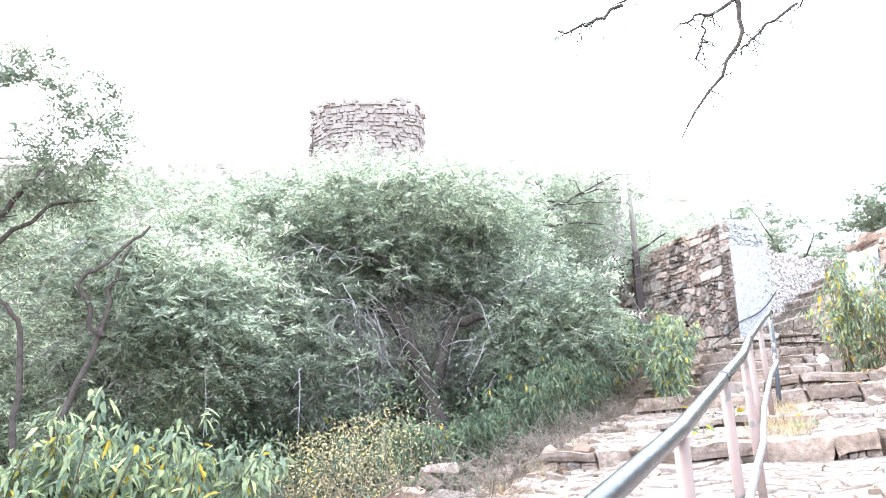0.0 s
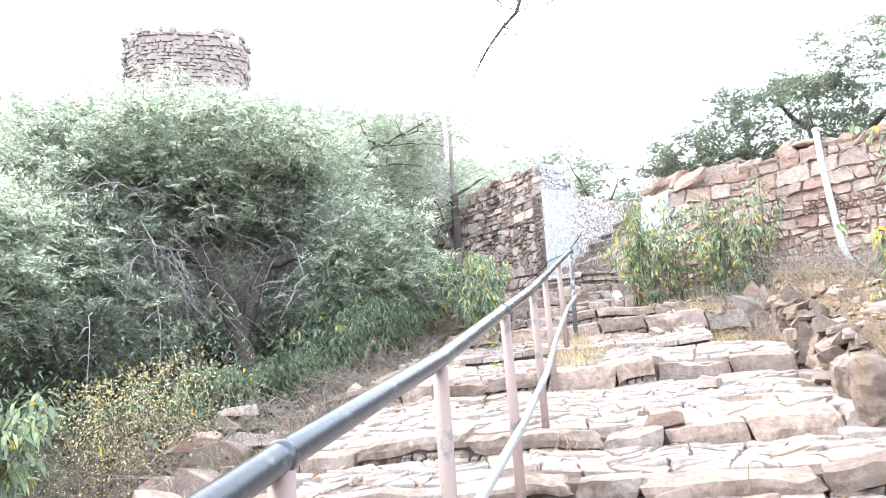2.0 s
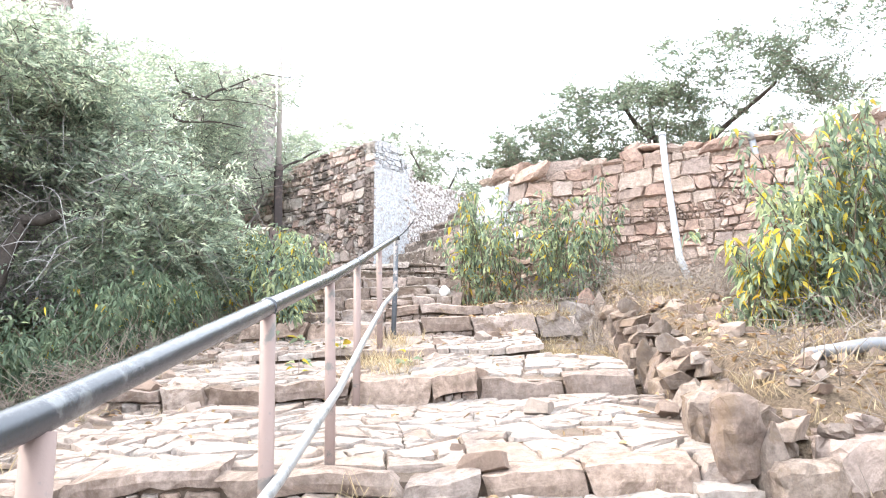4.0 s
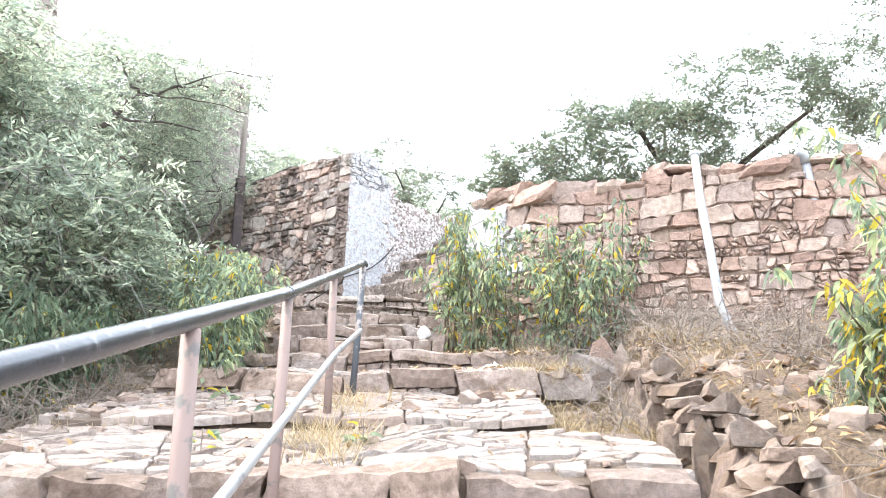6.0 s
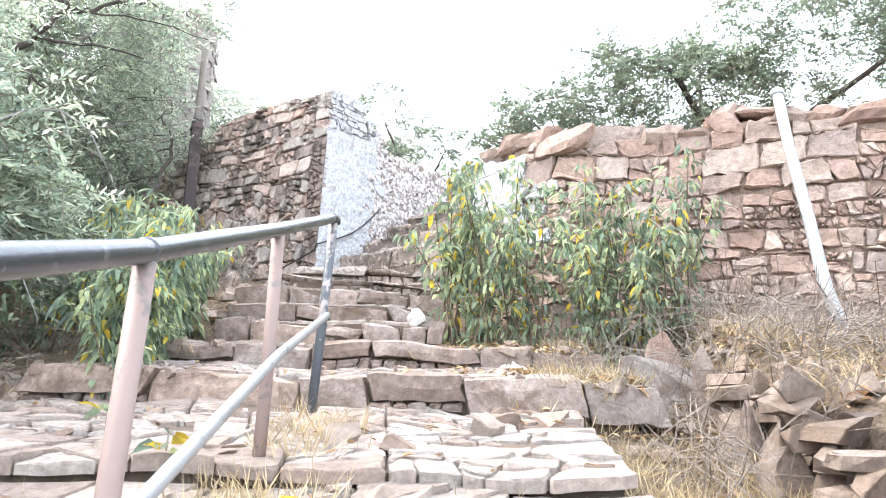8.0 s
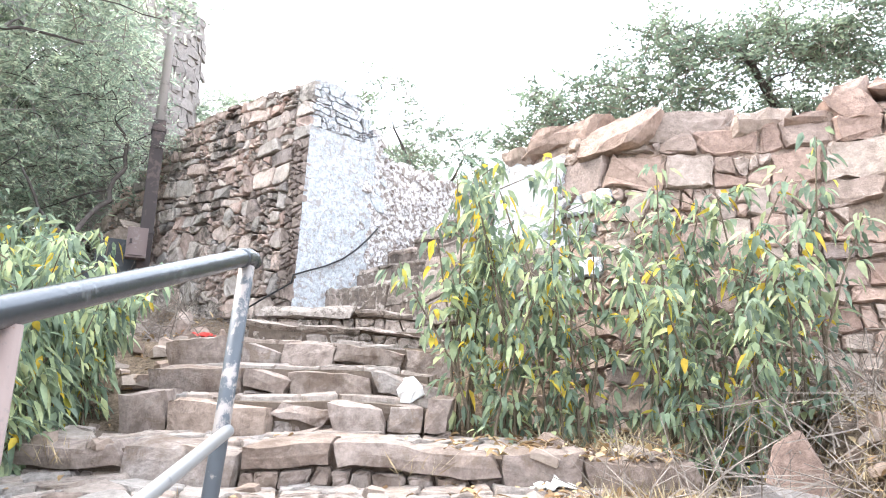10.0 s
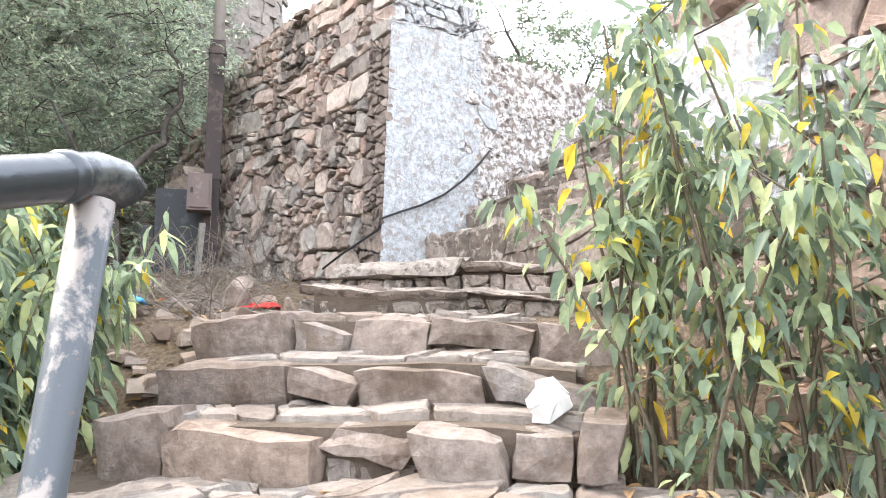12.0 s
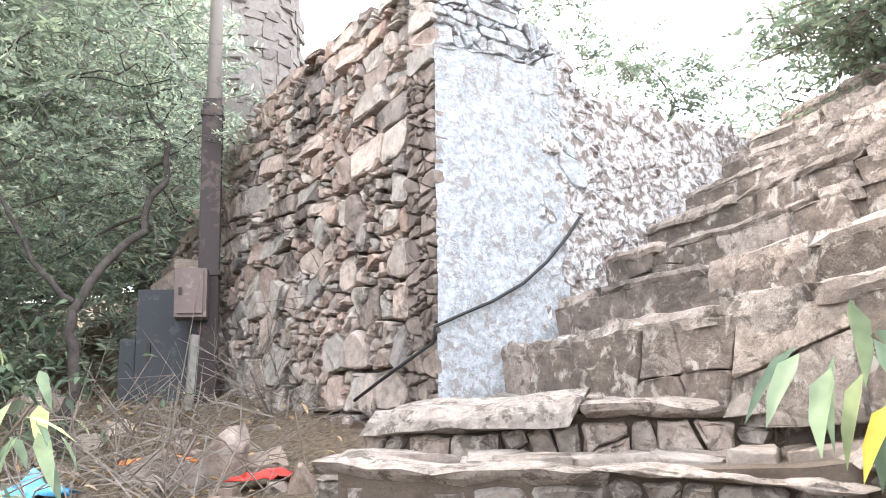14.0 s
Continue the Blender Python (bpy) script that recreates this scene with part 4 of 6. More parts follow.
def feather_tree(label, stems, blobs, n, seed, mat=None, n_per=14, spread=0.26, length=0.3, pairs=7, leaf=(0.078, 0.022), droop=0.25, bare=0.0, arcs=0):
    g = np.random.default_rng(seed)
    base = Vector(stems[0][0][0])
    tree = thing("tree", label, "tree")
    wood, tips = grow(stems, blobs, n, g)
    part("trunk", mesh("trunk", *join(wood), BARK, smooth=True), tree, "dark crooked trunk and limbs")
    keep = [t for t in tips if g.random() >= bare]
    C, O = np.array([t[0] for t in keep]), np.array([t[1] for t in keep])
    v, f, ix = sprays(C, O, n_per, spread, length, pairs, leaf, g, droop)
    part("crown", fast_mesh("crown", v, f, [mat or MESQUITE, TWIG], ix), tree, "feathery grey-green leaves")
    twigs = []
    for k in range(arcs):
        ctr, rad, _ = blobs[k % len(blobs)]
        a = Vector(tips[int(g.integers(len(tips)))][0]).lerp(Vector(ctr), 0.2) + Vector(g.normal(0, 0.25, 3))
        d = Vector((g.normal(0, 1), g.normal(-0.5, 0.5), 0)).normalized() * g.uniform(0.4, 1.1)
        lift, drop = g.uniform(0.05, 0.3), g.uniform(0.1, 0.8)
        path = [a + d * t + Vector((0, 0, lift * math.sin(math.pi * t) - drop * t * t)) + Vector(g.normal(0, 0.015, 3)) for t in (0, 0.2, 0.4, 0.6, 0.8, 1.0)]
        twigs.append(tube(path, [0.009, 0.008, 0.007, 0.006, 0.004, 0.003], 4, cap=False))
        for t in (2, 3, 4):
            e = path[t] + d * g.uniform(0.1, 0.35) + Vector((g.normal(0, 0.15), g.normal(0, 0.15), g.uniform(-0.25, 0.12)))
            twigs.append(tube([path[t], path[t].lerp(e, 0.5) + Vector((0, 0, 0.03)), e], [0.006, 0.005, 0.002], 3, cap=False))
    if arcs:
        tagged(part("dead_wood", mesh("dead_wood", *join(twigs), GREYTWIG), tree, "grey leafless drooping twigs"), kind="stuff")
    return tree


def on_ground(x, y, up=0.0):
    return (x, y, gz(x, y) + up)


# ---- trees ----
feather_tree("spreading grey-green mesquite tree with a dark forked trunk",
             [([on_ground(0.30, 10.09, -0.14), (0.05, 10.90, 2.61), (-0.16, 10.90, 3.30), (-0.58, 10.90, 3.86), (-1.30, 11.08, 4.33)], 0.17, 0.06),
              ([(0.04, 10.90, 2.70), (0.21, 10.90, 3.30), (0.34, 10.90, 3.69), (0.98, 10.90, 3.82)], 0.1, 0.055),
              ([(-0.35, 10.90, 3.56), (-0.52, 11.16, 4.50), (-0.35, 11.51, 5.45)], 0.06, 0.03)],
             [((-0.87, 12.0, 5.3), (2.15, 1.2, 1.2), 0.4), ((-2.16, 11.33, 4.33), (1.38, 1.12, 1.03), 0.16), ((-0.09, 11.9, 5.25), (1.20, 1.03, 0.8), 0.16), ((-2.07, 10.13, 3.64), (1.03, 0.69, 0.69), 0.12), ((-1.6, 10.2, 2.9), (1.1, 0.5, 0.5), 0.06), ((-0.7, 13.3, 4.0), (2.4, 0.7, 0.9), 0.2), ((-1.1, 10.7, 4.6), (1.4, 0.4, 0.6), 0.06), ((-0.8, 12.4, 6.1), (2.0, 0.9, 0.75), 0.16), ((-2.9, 12.6, 5.9), (1.5, 0.9, 0.7), 0.12), ((1.0, 12.6, 5.7), (0.8, 0.7, 0.6), 0.06), ((0.9, 11.6, 4.7), (0.9, 0.6, 0.5), 0.07), ((1.65, 10.9, 3.4), (0.8, 0.52, 0.5), 0.1), ((-0.27, 10.6, 5.4), (1.6, 0.52, 0.4), 0.1), ((1.54, 10.56, 3.99), (0.77, 0.34, 0.43), 0.05)],
             620, 1, n_per=7, spread=0.2, leaf=(0.085, 0.023), arcs=330)
feather_tree("slender multi-stemmed mesquite tree with dark bare stems",
             [([on_ground(-2.76, 7.64, -0.25), (-3.25, 7.59, 2.01), (-2.99, 7.72, 2.91), (-3.22, 7.61, 3.44), (-2.94, 7.74, 3.70), (-2.68, 7.86, 4.08)], 0.036, 0.014),
              ([on_ground(-3.01, 7.55, -0.25), (-3.50, 7.45, 1.90), (-3.56, 7.43, 2.86), (-3.68, 7.34, 3.17), (-3.99, 7.27, 3.34)], 0.036, 0.016),
              ([(-2.99, 7.72, 2.91), (-3.02, 7.85, 3.43), (-2.88, 7.94, 3.89)], 0.03, 0.012)],
             [((-3.99, 8.95, 3.52), (2.02, 0.92, 0.92), 0.6), ((-2.79, 8.95, 3.16), (1.10, 0.83, 0.83), 0.4)],
             220, 2, n_per=9, spread=0.2, arcs=90)
feather_tree("airy dark-twigged tree with sparse leaves above the thicket",
             [([on_ground(-4.11, 7.72, -0.25), (-4.54, 7.76, 2.70), (-4.36, 7.85, 3.98), (-3.90, 7.94, 4.81)], 0.07, 0.02), ([(-4.40, 7.85, 3.80), (-3.80, 7.94, 4.35), (-3.34, 8.03, 4.44)], 0.03, 0.01)],
             [((-4.1, 7.9, 5.2), (1.0, 0.7, 0.95), 1.0)], 130, 62, mat=DARKLEAF, n_per=8, spread=0.1, length=0.16, pairs=4, leaf=(0.045, 0.02))
feather_tree("mesquite tree with a grey dead forked branch above its crown",
             [([on_ground(1.32, 13.64, -0.30), (1.36, 13.92, 4.70), (1.44, 13.74, 5.15), (1.54, 13.74, 5.67), (1.93, 13.73, 6.00), (2.26, 13.72, 6.45), (2.71, 13.68, 6.66), (3.36, 13.61, 6.70)], 0.075, 0.01),
              ([(1.81, 13.74, 5.90), (1.91, 13.74, 5.70), (2.26, 13.72, 5.45)], 0.022, 0.008), ([(2.26, 13.72, 6.45), (2.06, 13.72, 6.75), (1.93, 13.72, 6.95)], 0.025, 0.01), ([(2.01, 13.72, 6.05), (2.56, 13.62, 6.10), (3.06, 13.52, 6.00)], 0.022, 0.008),
              ([(2.71, 13.68, 6.66), (3.36, 13.42, 6.90), (4.16, 13.22, 6.85)], 0.014, 0.004), ([(2.26, 13.72, 6.45), (2.96, 13.32, 6.35), (3.66, 13.12, 6.20)], 0.012, 0.004), ([(1.77, 13.69, 5.82), (2.01, 13.52, 5.60), (2.06, 13.42, 5.30), (2.26, 13.22, 5.20)], 0.018, 0.006)],
             [((1.96, 15.22, 6.60), (1.60, 1.30, 1.20), 0.5), ((0.76, 15.22, 5.10), (1.60, 1.00, 1.20), 0.2), ((3.06, 15.82, 4.90), (1.40, 1.00, 1.00), 0.16), ((3.26, 16.82, 6.20), (0.90, 0.80, 0.80), 0.14), ((1.26, 16.02, 7.50), (1.70, 1.10, 1.10), 0.3), ((2.96, 13.62, 6.80), (1.00, 0.35, 0.35), 0.1)],
             200, 3, n_per=6, spread=0.2, arcs=70)
for k, (x, y, h, wd, sd) in enumerate([(-7.5, 13.5, 3.4, 3.2, 11), (-10.5, 18, 4.6, 4.2, 12), (-5.0, 19.5, 4.4, 4.0, 13), (-0.5, 20.5, 3.8, 3.8, 14), (4.0, 20.5, 2.3, 3.0, 15), (1.0, 17.3, 3.0, 2.6, 16), (8.2, 21.5, 1.7, 3.0, 17), (-8.5, 9.0, 3.2, 2.6, 18), (-5.2, 14.6, 7.9 - gz(-5.2, 14.6), 2.6, 19), (-8.6, 14.0, 7.4 - gz(-8.6, 14.0), 2.6, 20), (8.0, 38.0, 16.6 - gz(8.0, 38.0), 3.0, 21), (11.5, 38.5, 16.9 - gz(11.5, 38.5), 3.0, 22), (15.0, 39.0, 16.2 - gz(15.0, 39.0), 3.2, 23)]):
    z = gz(x, y)
    feather_tree("grey-green mesquite thicket tree on the hillside",
                 [([(x, y, z - 0.2), (x + 0.2, y, z + h * 0.3), (x - 0.1, y - 0.2, z + h * 0.6)], 0.12, 0.05), ([(x + 0.1, y, z + 0.5), (x + wd * 0.3, y, z + h * 0.6)], 0.07, 0.03), ([(x + 0.1, y, z + 0.4), (x - wd * 0.35, y - 0.3, z + h * 0.55)], 0.07, 0.03)],
                 [((x, y, z + h * 0.62), (wd, wd * 0.6, h * 0.42), 0.7), ((x - wd * 0.2, y - wd * 0.35, z + h * 0.3), (wd * 0.8, wd * 0.35, h * 0.3), 0.3)],
                 230, sd, n_per=8, spread=0.36, length=0.42, pairs=6, leaf=(0.11, 0.028))
for x, y, h, wd, sd in [(-3.6, 10.4, 1.7, 1.4, 41), (-1.6, 13.6, 1.9, 1.6, 42), (1.3, 13.2, 1.6, 1.1, 43), (-5.5, 11.5, 2.2, 1.8, 44), (-2.6, 12.6, 1.0, 0.9, 45)]:
    z = gz(x, y)
    feather_tree("low grey-green thorn shrub under the trees", [([(x, y, z - 0.1), (x + 0.1, y, z + h * 0.4), (x, y, z + h * 0.7)], 0.04, 0.02), ([(x, y, z), (x - wd * 0.4, y, z + h * 0.5)], 0.03, 0.012)],
                 [((x, y, z + h * 0.5), (wd, wd * 0.6, h * 0.5), 1.0)], 90, sd, n_per=8, spread=0.22)
# trees beyond the right-hand wall, and the thin shrub behind the white wall
feather_tree("dark-leaved spreading tree behind the rubble wall",
             [([(10.6, 12.6, 4.5), (10.4, 12.4, 5.4), (9.9, 12.0, 6.1), (9.0, 11.8, 6.6)], 0.11, 0.03), ([(10.4, 12.4, 5.3), (10.9, 11.5, 6.2), (11.2, 10.4, 6.7)], 0.07, 0.03), ([(10.4, 12.4, 5.4), (10.6, 12.9, 6.6), (10.8, 13.0, 7.5)], 0.06, 0.02)],
             [((9.6, 12.3, 6.3), (1.8, 1.2, 0.8), 0.3), ((11.4, 11.6, 6.95), (2.3, 1.6, 1.15), 0.34), ((8.7, 13.2, 5.7), (1.6, 1.0, 0.55), 0.14), ((12.4, 9.3, 7.0), (1.9, 1.5, 1.3), 0.2), ((8.0, 12.7, 5.9), (0.9, 0.8, 0.45), 0.07)],
             440, 4, mat=DARKLEAF, n_per=9, spread=0.13, length=0.2, pairs=4, leaf=(0.06, 0.028))
feather_tree("thin low shrub tree above the stair head",
             [([(7.3, 15.4, 5.0), (7.1, 15.3, 5.7), (6.6, 15.2, 6.5)], 0.04, 0.015), ([(7.2, 15.4, 5.3), (7.6, 15.2, 6.3)], 0.03, 0.012)],
             [((6.45, 15.2, 6.45), (0.8, 0.6, 0.65), 0.5), ((7.6, 15.3, 6.35), (0.9, 0.6, 0.6), 0.5)],
             64, 5, mat=DARKLEAF, n_per=5, spread=0.11, length=0.16, pairs=4, leaf=(0.052, 0.025))
feather_tree("small mesquite tree on the slope beyond the fort wall",
             [([on_ground(6.9, 18.9, -0.2), (6.95, 18.9, 6.0), (6.7, 18.8, 6.8)], 0.07, 0.02)], [((6.9, 18.8, 6.9), (1.4, 0.8, 0.8), 1.0)], 90, 61, n_per=8, spread=0.2)
feather_tree("low mesquite bush on the terrace above the stair",
             [([(9.6, 16.5, 4.9), (9.3, 16.3, 5.6), (8.8, 16.1, 6.0)], 0.06, 0.02), ([(9.4, 16.4, 5.3), (10.2, 16.2, 6.0)], 0.04, 0.015)],
             [((8.5, 16.5, 5.8), (1.7, 0.8, 0.6), 1.0)], 110, 6, n_per=8, spread=0.2)

feather_tree("hazy grey-green mesquite tree rising behind the fort wall",
             [([on_ground(3.9, 17.6, -0.2), (3.8, 17.5, 6.0), (3.3, 17.3, 7.0)], 0.09, 0.03), ([(3.85, 17.5, 5.6), (4.5, 17.3, 6.6), (5.2, 17.0, 7.0)], 0.05, 0.015)],
             [((2.4, 16.4, 7.0), (1.1, 0.8, 0.9), 0.4), ((5.2, 18.3, 6.9), (1.1, 0.8, 0.8), 0.35), ((3.4, 19.4, 7.8), (1.2, 0.7, 0.8), 0.25)], 200, 63, n_per=7, spread=0.2, arcs=30)

# a bare branch of a roadside tree hanging over the path
g9 = np.random.default_rng(9)
over = thing("tree", "bare thin-branched tree leaning over the path", "tree")
wood = [tube([on_ground(5.6, 1.2, -0.2), (5.5, 1.3, 2.5), (5.0, 1.8, 4.0), (4.2, 2.6, 5.0), (3.2, 3.5, 5.3), (2.4, 4.0, 4.9)], [0.16, 0.14, 0.1, 0.07, 0.04, 0.02], 8)]
BRANCHES = [((3.2, 3.5, 5.3), (2.6, 4.1, 4.9), (2.12, 4.6, 4.3), 0.014), ((2.12, 4.6, 4.3), (2.08, 4.6, 3.92), (1.7, 4.6, 3.38), 0.012), ((3.2, 3.5, 5.3), (2.9, 4.2, 4.7), (2.45, 4.6, 4.19), 0.01), ((2.45, 4.6, 4.19), (2.25, 4.6, 4.04), (2.08, 4.6, 3.91), 0.007),
            ((2.12, 4.6, 4.25), (1.9, 4.6, 4.13), (1.73, 4.6, 4.07), 0.008), ((3.2, 3.5, 5.3), (1.75, 4.6, 4.5), (1.4, 4.6, 4.22), 0.011), ((1.4, 4.6, 4.22), (1.2, 4.6, 4.1), (1.03, 4.6, 4.03), 0.008), ((1.9, 4.6, 4.12), (1.87, 4.6, 4.0), (1.83, 4.6, 3.85), 0.005)]
leafy = []
for a, b, c, r in BRANCHES:
    a, b, c = Vector(a), Vector(b), Vector(c)
    path = [a.lerp(b, k / 4) + Vector(g9.normal(0, 0.012, 3)) for k in range(4)] + [b.lerp(c, k / 5) + Vector(g9.normal(0, 0.014, 3)) for k in range(6)]
    wood.append(tube(path, [r * 1.5 + (0.006 - r * 1.5) * k / 9 for k in range(10)], 5))
    for p in path[3:]:
        d = Vector(g9.normal(0, 1, 3)).normalized()
        q = p + d * 0.07 + Vector((0, 0, -0.06))
        wood.append(tube([p, q], [0.005, 0.003], 3))
        leafy += [q, p.lerp(q, 0.5)]
        if g9.random() < 0.5:
            e = q + (q - p) * g9.uniform(0.4, 1.4) + Vector(g9.normal(0, 0.03, 3)) + Vector((0, 0, -0.04))
            wood.append(tube([q, e], [0.003, 0.002], 3))
            leafy += [e]
part("trunk", mesh("trunk", *join(wood), BARK, smooth=True), over, "dark thin bare branches")
C = np.array([list(p) for p in leafy])
C = np.repeat(C, 2, 0) + g9.normal(0, 0.02, (len(C) * 2, 3))
v, f = leaf_quads(C, g9.normal(0, 1, C.shape) + np.array([0, 0, -1]), g9.normal(0, 1, C.shape), g9.uniform(0.02, 0.045, len(C)), g9.uniform(0.01, 0.018, len(C)))
part("foliage", fast_mesh("foliage", v, f, [DARKLEAF]), over, "few small withered leaves")


# ---- broad-leaved bushes ----
def broad_leaves(P, D, length, width, g):
    """Pointed, folded, drooping leaves of two halves."""
    D = unit(D)
    S = unit(np.cross(D, np.array([0, 0, 1.0]) + g.normal(0, 0.35, P.shape)))
    N = np.cross(S, D)
    L, Wd = length[:, None], width[:, None]
    drop = np.array([0, 0, -0.22]) * L
    tip = P + D * L + drop
    mid = P + D * L * 0.5 + drop * 0.2
    up = N * Wd * 0.22
    a1, a2 = P + D * L * 0.28 + S * Wd * 0.48 + up, P + D * L * 0.66 + S * Wd * 0.36 + up + drop * 0.4
    b1, b2 = P + D * L * 0.28 - S * Wd * 0.48 + up, P + D * L * 0.66 - S * Wd * 0.36 + up + drop * 0.4
    v = np.stack([P, a1, a2, tip, mid, b2, b1], 1)
    n = len(P)
    o = np.arange(n)[:, None] * 7
    f = np.concatenate([o + np.array([[0, 1, 2, 3, 4]]), o + np.array([[0, 4, 3, 5, 6]])], 1).reshape(-1, 5)
    return v.reshape(-1, 3), f


def bush(label, feet, height, lean, n_stems, seed, leaf=(0.085, 0.033), per=12, yellow=0.1, tiers=(0.22, 0.4, 0.55, 0.7, 0.82, 0.92, 1.0), name="bush", mat=None):
    """Many thin stems from along a strip of ground, each with whorls of hanging leaves."""
    g = np.random.default_rng(seed)
    ob = thing(name, label, "bush")
    wood, P, D = [], [], []
    for i in range(n_stems):
        k = g.random()
        a, b = Vector(feet[0]), Vector(feet[1])
        p = a.lerp(b, k) + Vector((g.normal(0, lean * 0.25), g.normal(0, lean * 0.25), 0))
        p.z = gz(p.x, p.y) - 0.05
        h = height * g.uniform(0.55, 1.0) * (0.75 + 0.5 * math.sin(math.pi * min(max(k, 0.08), 0.92)) * 0.5)
        ln = Vector((g.normal(0, lean), g.normal(0, lean), 0))
        pts = [p + Vector((0, 0, h * t)) + ln * t * t + Vector(g.normal(0, 0.012, 3)) for t in (0, 0.25, 0.5, 0.75, 1.0)]
        wood.append(tube(pts, [0.009, 0.008, 0.006, 0.005, 0.003], 4, cap=False))
        for t in tiers:
            q = p + Vector((0, 0, h * t)) + ln * t * t
            m = max(2, int(per * g.uniform(0.6, 1.2)))
            ang = g.uniform(0, 2 * math.pi, m)
            off = g.uniform(0.01, 0.12, m) * (1.2 - 0.6 * t)
            dirs = np.stack([np.cos(ang), np.sin(ang), g.uniform(-2.6, 0.1, m)], 1)
            P.append(np.array(q) + np.stack([np.cos(ang) * off, np.sin(ang) * off, g.normal(0, 0.035, m)], 1))
            D.append(dirs)
            if g.random() < 0.3:
                e = q + Vector((math.cos(ang[0]), math.sin(ang[0]), 0.5)) * g.uniform(0.08, 0.22)
                wood.append(tube([q, e], [0.004, 0.002], 3, cap=False))
                P.append(np.array(e) + g.normal(0, 0.02, (m, 3)))
                D.append(dirs + g.normal(0, 0.2, (m, 3)))
    P, D = np.concatenate(P), np.concatenate(D)
    n = len(P)
    v, f = broad_leaves(P, D, g.uniform(0.5, 1.35, n) * leaf[0], g.uniform(0.7, 1.2, n) * leaf[1], g)
    low = (g.random(n) < yellow).astype(int)
    part("stem_clump", mesh("stem_clump", *join(wood), STEM, smooth=True), ob, "thin brown stems")
    part("foliage", fast_mesh("foliage", v, f, [mat or BROAD, YELLOW], np.repeat(low, 2)), ob, "drooping green leaves, some turned yellow")
    return ob


bush("leafy bush with drooping green and yellow leaves against the rubble wall", ((5.2, 10.15, 0), (6.35, 9.05, 0)), 1.72, 0.2, 38, 21, yellow=0.07, per=13, leaf=(0.076, 0.032))
bush("leafy stems with drooping pale leaves beside the stair landing", ((5.18, 10.2, 0), (5.4, 10.35, 0)), 1.76, 0.07, 8, 51, yellow=0.15, per=8, leaf=(0.09, 0.042), tiers=(0.5, 0.65, 0.78, 0.88, 0.95, 1.0))
bush("drooping green bush at the foot of the fort wall steps", ((2.85, 9.7, 0), (3.5, 11.5, 0)), 1.2, 0.18, 56, 22, yellow=0.05, leaf=(0.09, 0.032))
bush("yellow-green bush on the stony bank", ((5.45, 5.6, 0), (6.8, 5.4, 0)), 1.75, 0.25, 50, 23, yellow=0.09)
bush("yellowing leafy bush low on the bank above the path", ((5.3, 5.9, 0), (5.7, 5.6, 0)), 0.8, 0.18, 14, 24, yellow=0.22)
bush("leafy green bush with yellowed leaves below the path", ((-3.1, 5.6, 0), (-1.2, 6.0, 0)), 1.5, 0.25, 120, 25, yellow=0.06, leaf=(0.09, 0.034))
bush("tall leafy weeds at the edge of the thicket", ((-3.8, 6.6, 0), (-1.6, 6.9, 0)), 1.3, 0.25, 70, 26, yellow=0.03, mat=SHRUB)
bush("low drooping bush beside the fort wall", ((2.5, 11.2, 0), (3.1, 12.6, 0)), 0.9, 0.2, 26, 27, yellow=0.08)
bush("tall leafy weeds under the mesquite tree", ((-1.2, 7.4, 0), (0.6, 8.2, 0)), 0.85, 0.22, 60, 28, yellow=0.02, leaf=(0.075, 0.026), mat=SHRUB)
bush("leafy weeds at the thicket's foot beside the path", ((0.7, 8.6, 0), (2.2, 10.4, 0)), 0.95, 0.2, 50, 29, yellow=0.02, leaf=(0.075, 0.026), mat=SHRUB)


# ---- undergrowth, grass, litter ----
def inside(x, y):
    """Whether a point lies on the paved path."""
    s, c = 0.452 * x + 0.892 * y, 0.892 * x - 0.452 * y
    return (s < 13) & (c > -2.35) & (c < 1.45) & ~((s > 11.2) & ((c < -1.6) | (c > 0)))


def field(n, box, g, keep):
    x, y = g.uniform(box[0], box[1], n), g.uniform(box[2], box[3], n)
    m = keep(x, y)
    x, y = x[m], y[m]
    return np.stack([x, y, ground_z(x, y)], 1)


g = np.random.default_rng(31)
spots = field(950, (-9, 3.2, 5.5, 13.5), g, lambda x, y: ((0.892 * x - 0.452 * y) < -3.0) & (y > 5.6 - 0.15 * x) & ~((x > -1.3) & (x < -0.1) & (y < 7.5)))
n_per = 70
P = np.repeat(spots, n_per, 0)
hgt = np.repeat(g.uniform(0.3, 1.0, len(spots)) * (0.6 + 0.9 * (np.sin(spots[:, 0] * 2.3) * np.sin(spots[:, 1] * 1.9) > 0)), n_per)
P = P + np.concatenate([g.normal(0, 0.24, (len(P), 2)), (g.uniform(0.03, 1, len(P)) ** 0.7 * hgt)[:, None]], 1)
n = len(P)
ang = g.uniform(0, 2 * math.pi, n)
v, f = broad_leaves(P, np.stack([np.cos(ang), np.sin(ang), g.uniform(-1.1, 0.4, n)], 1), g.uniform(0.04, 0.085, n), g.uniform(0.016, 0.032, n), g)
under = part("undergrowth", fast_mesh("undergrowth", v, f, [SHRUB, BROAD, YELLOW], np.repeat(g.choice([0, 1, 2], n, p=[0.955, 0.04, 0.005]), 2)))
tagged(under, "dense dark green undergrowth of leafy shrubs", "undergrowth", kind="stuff")


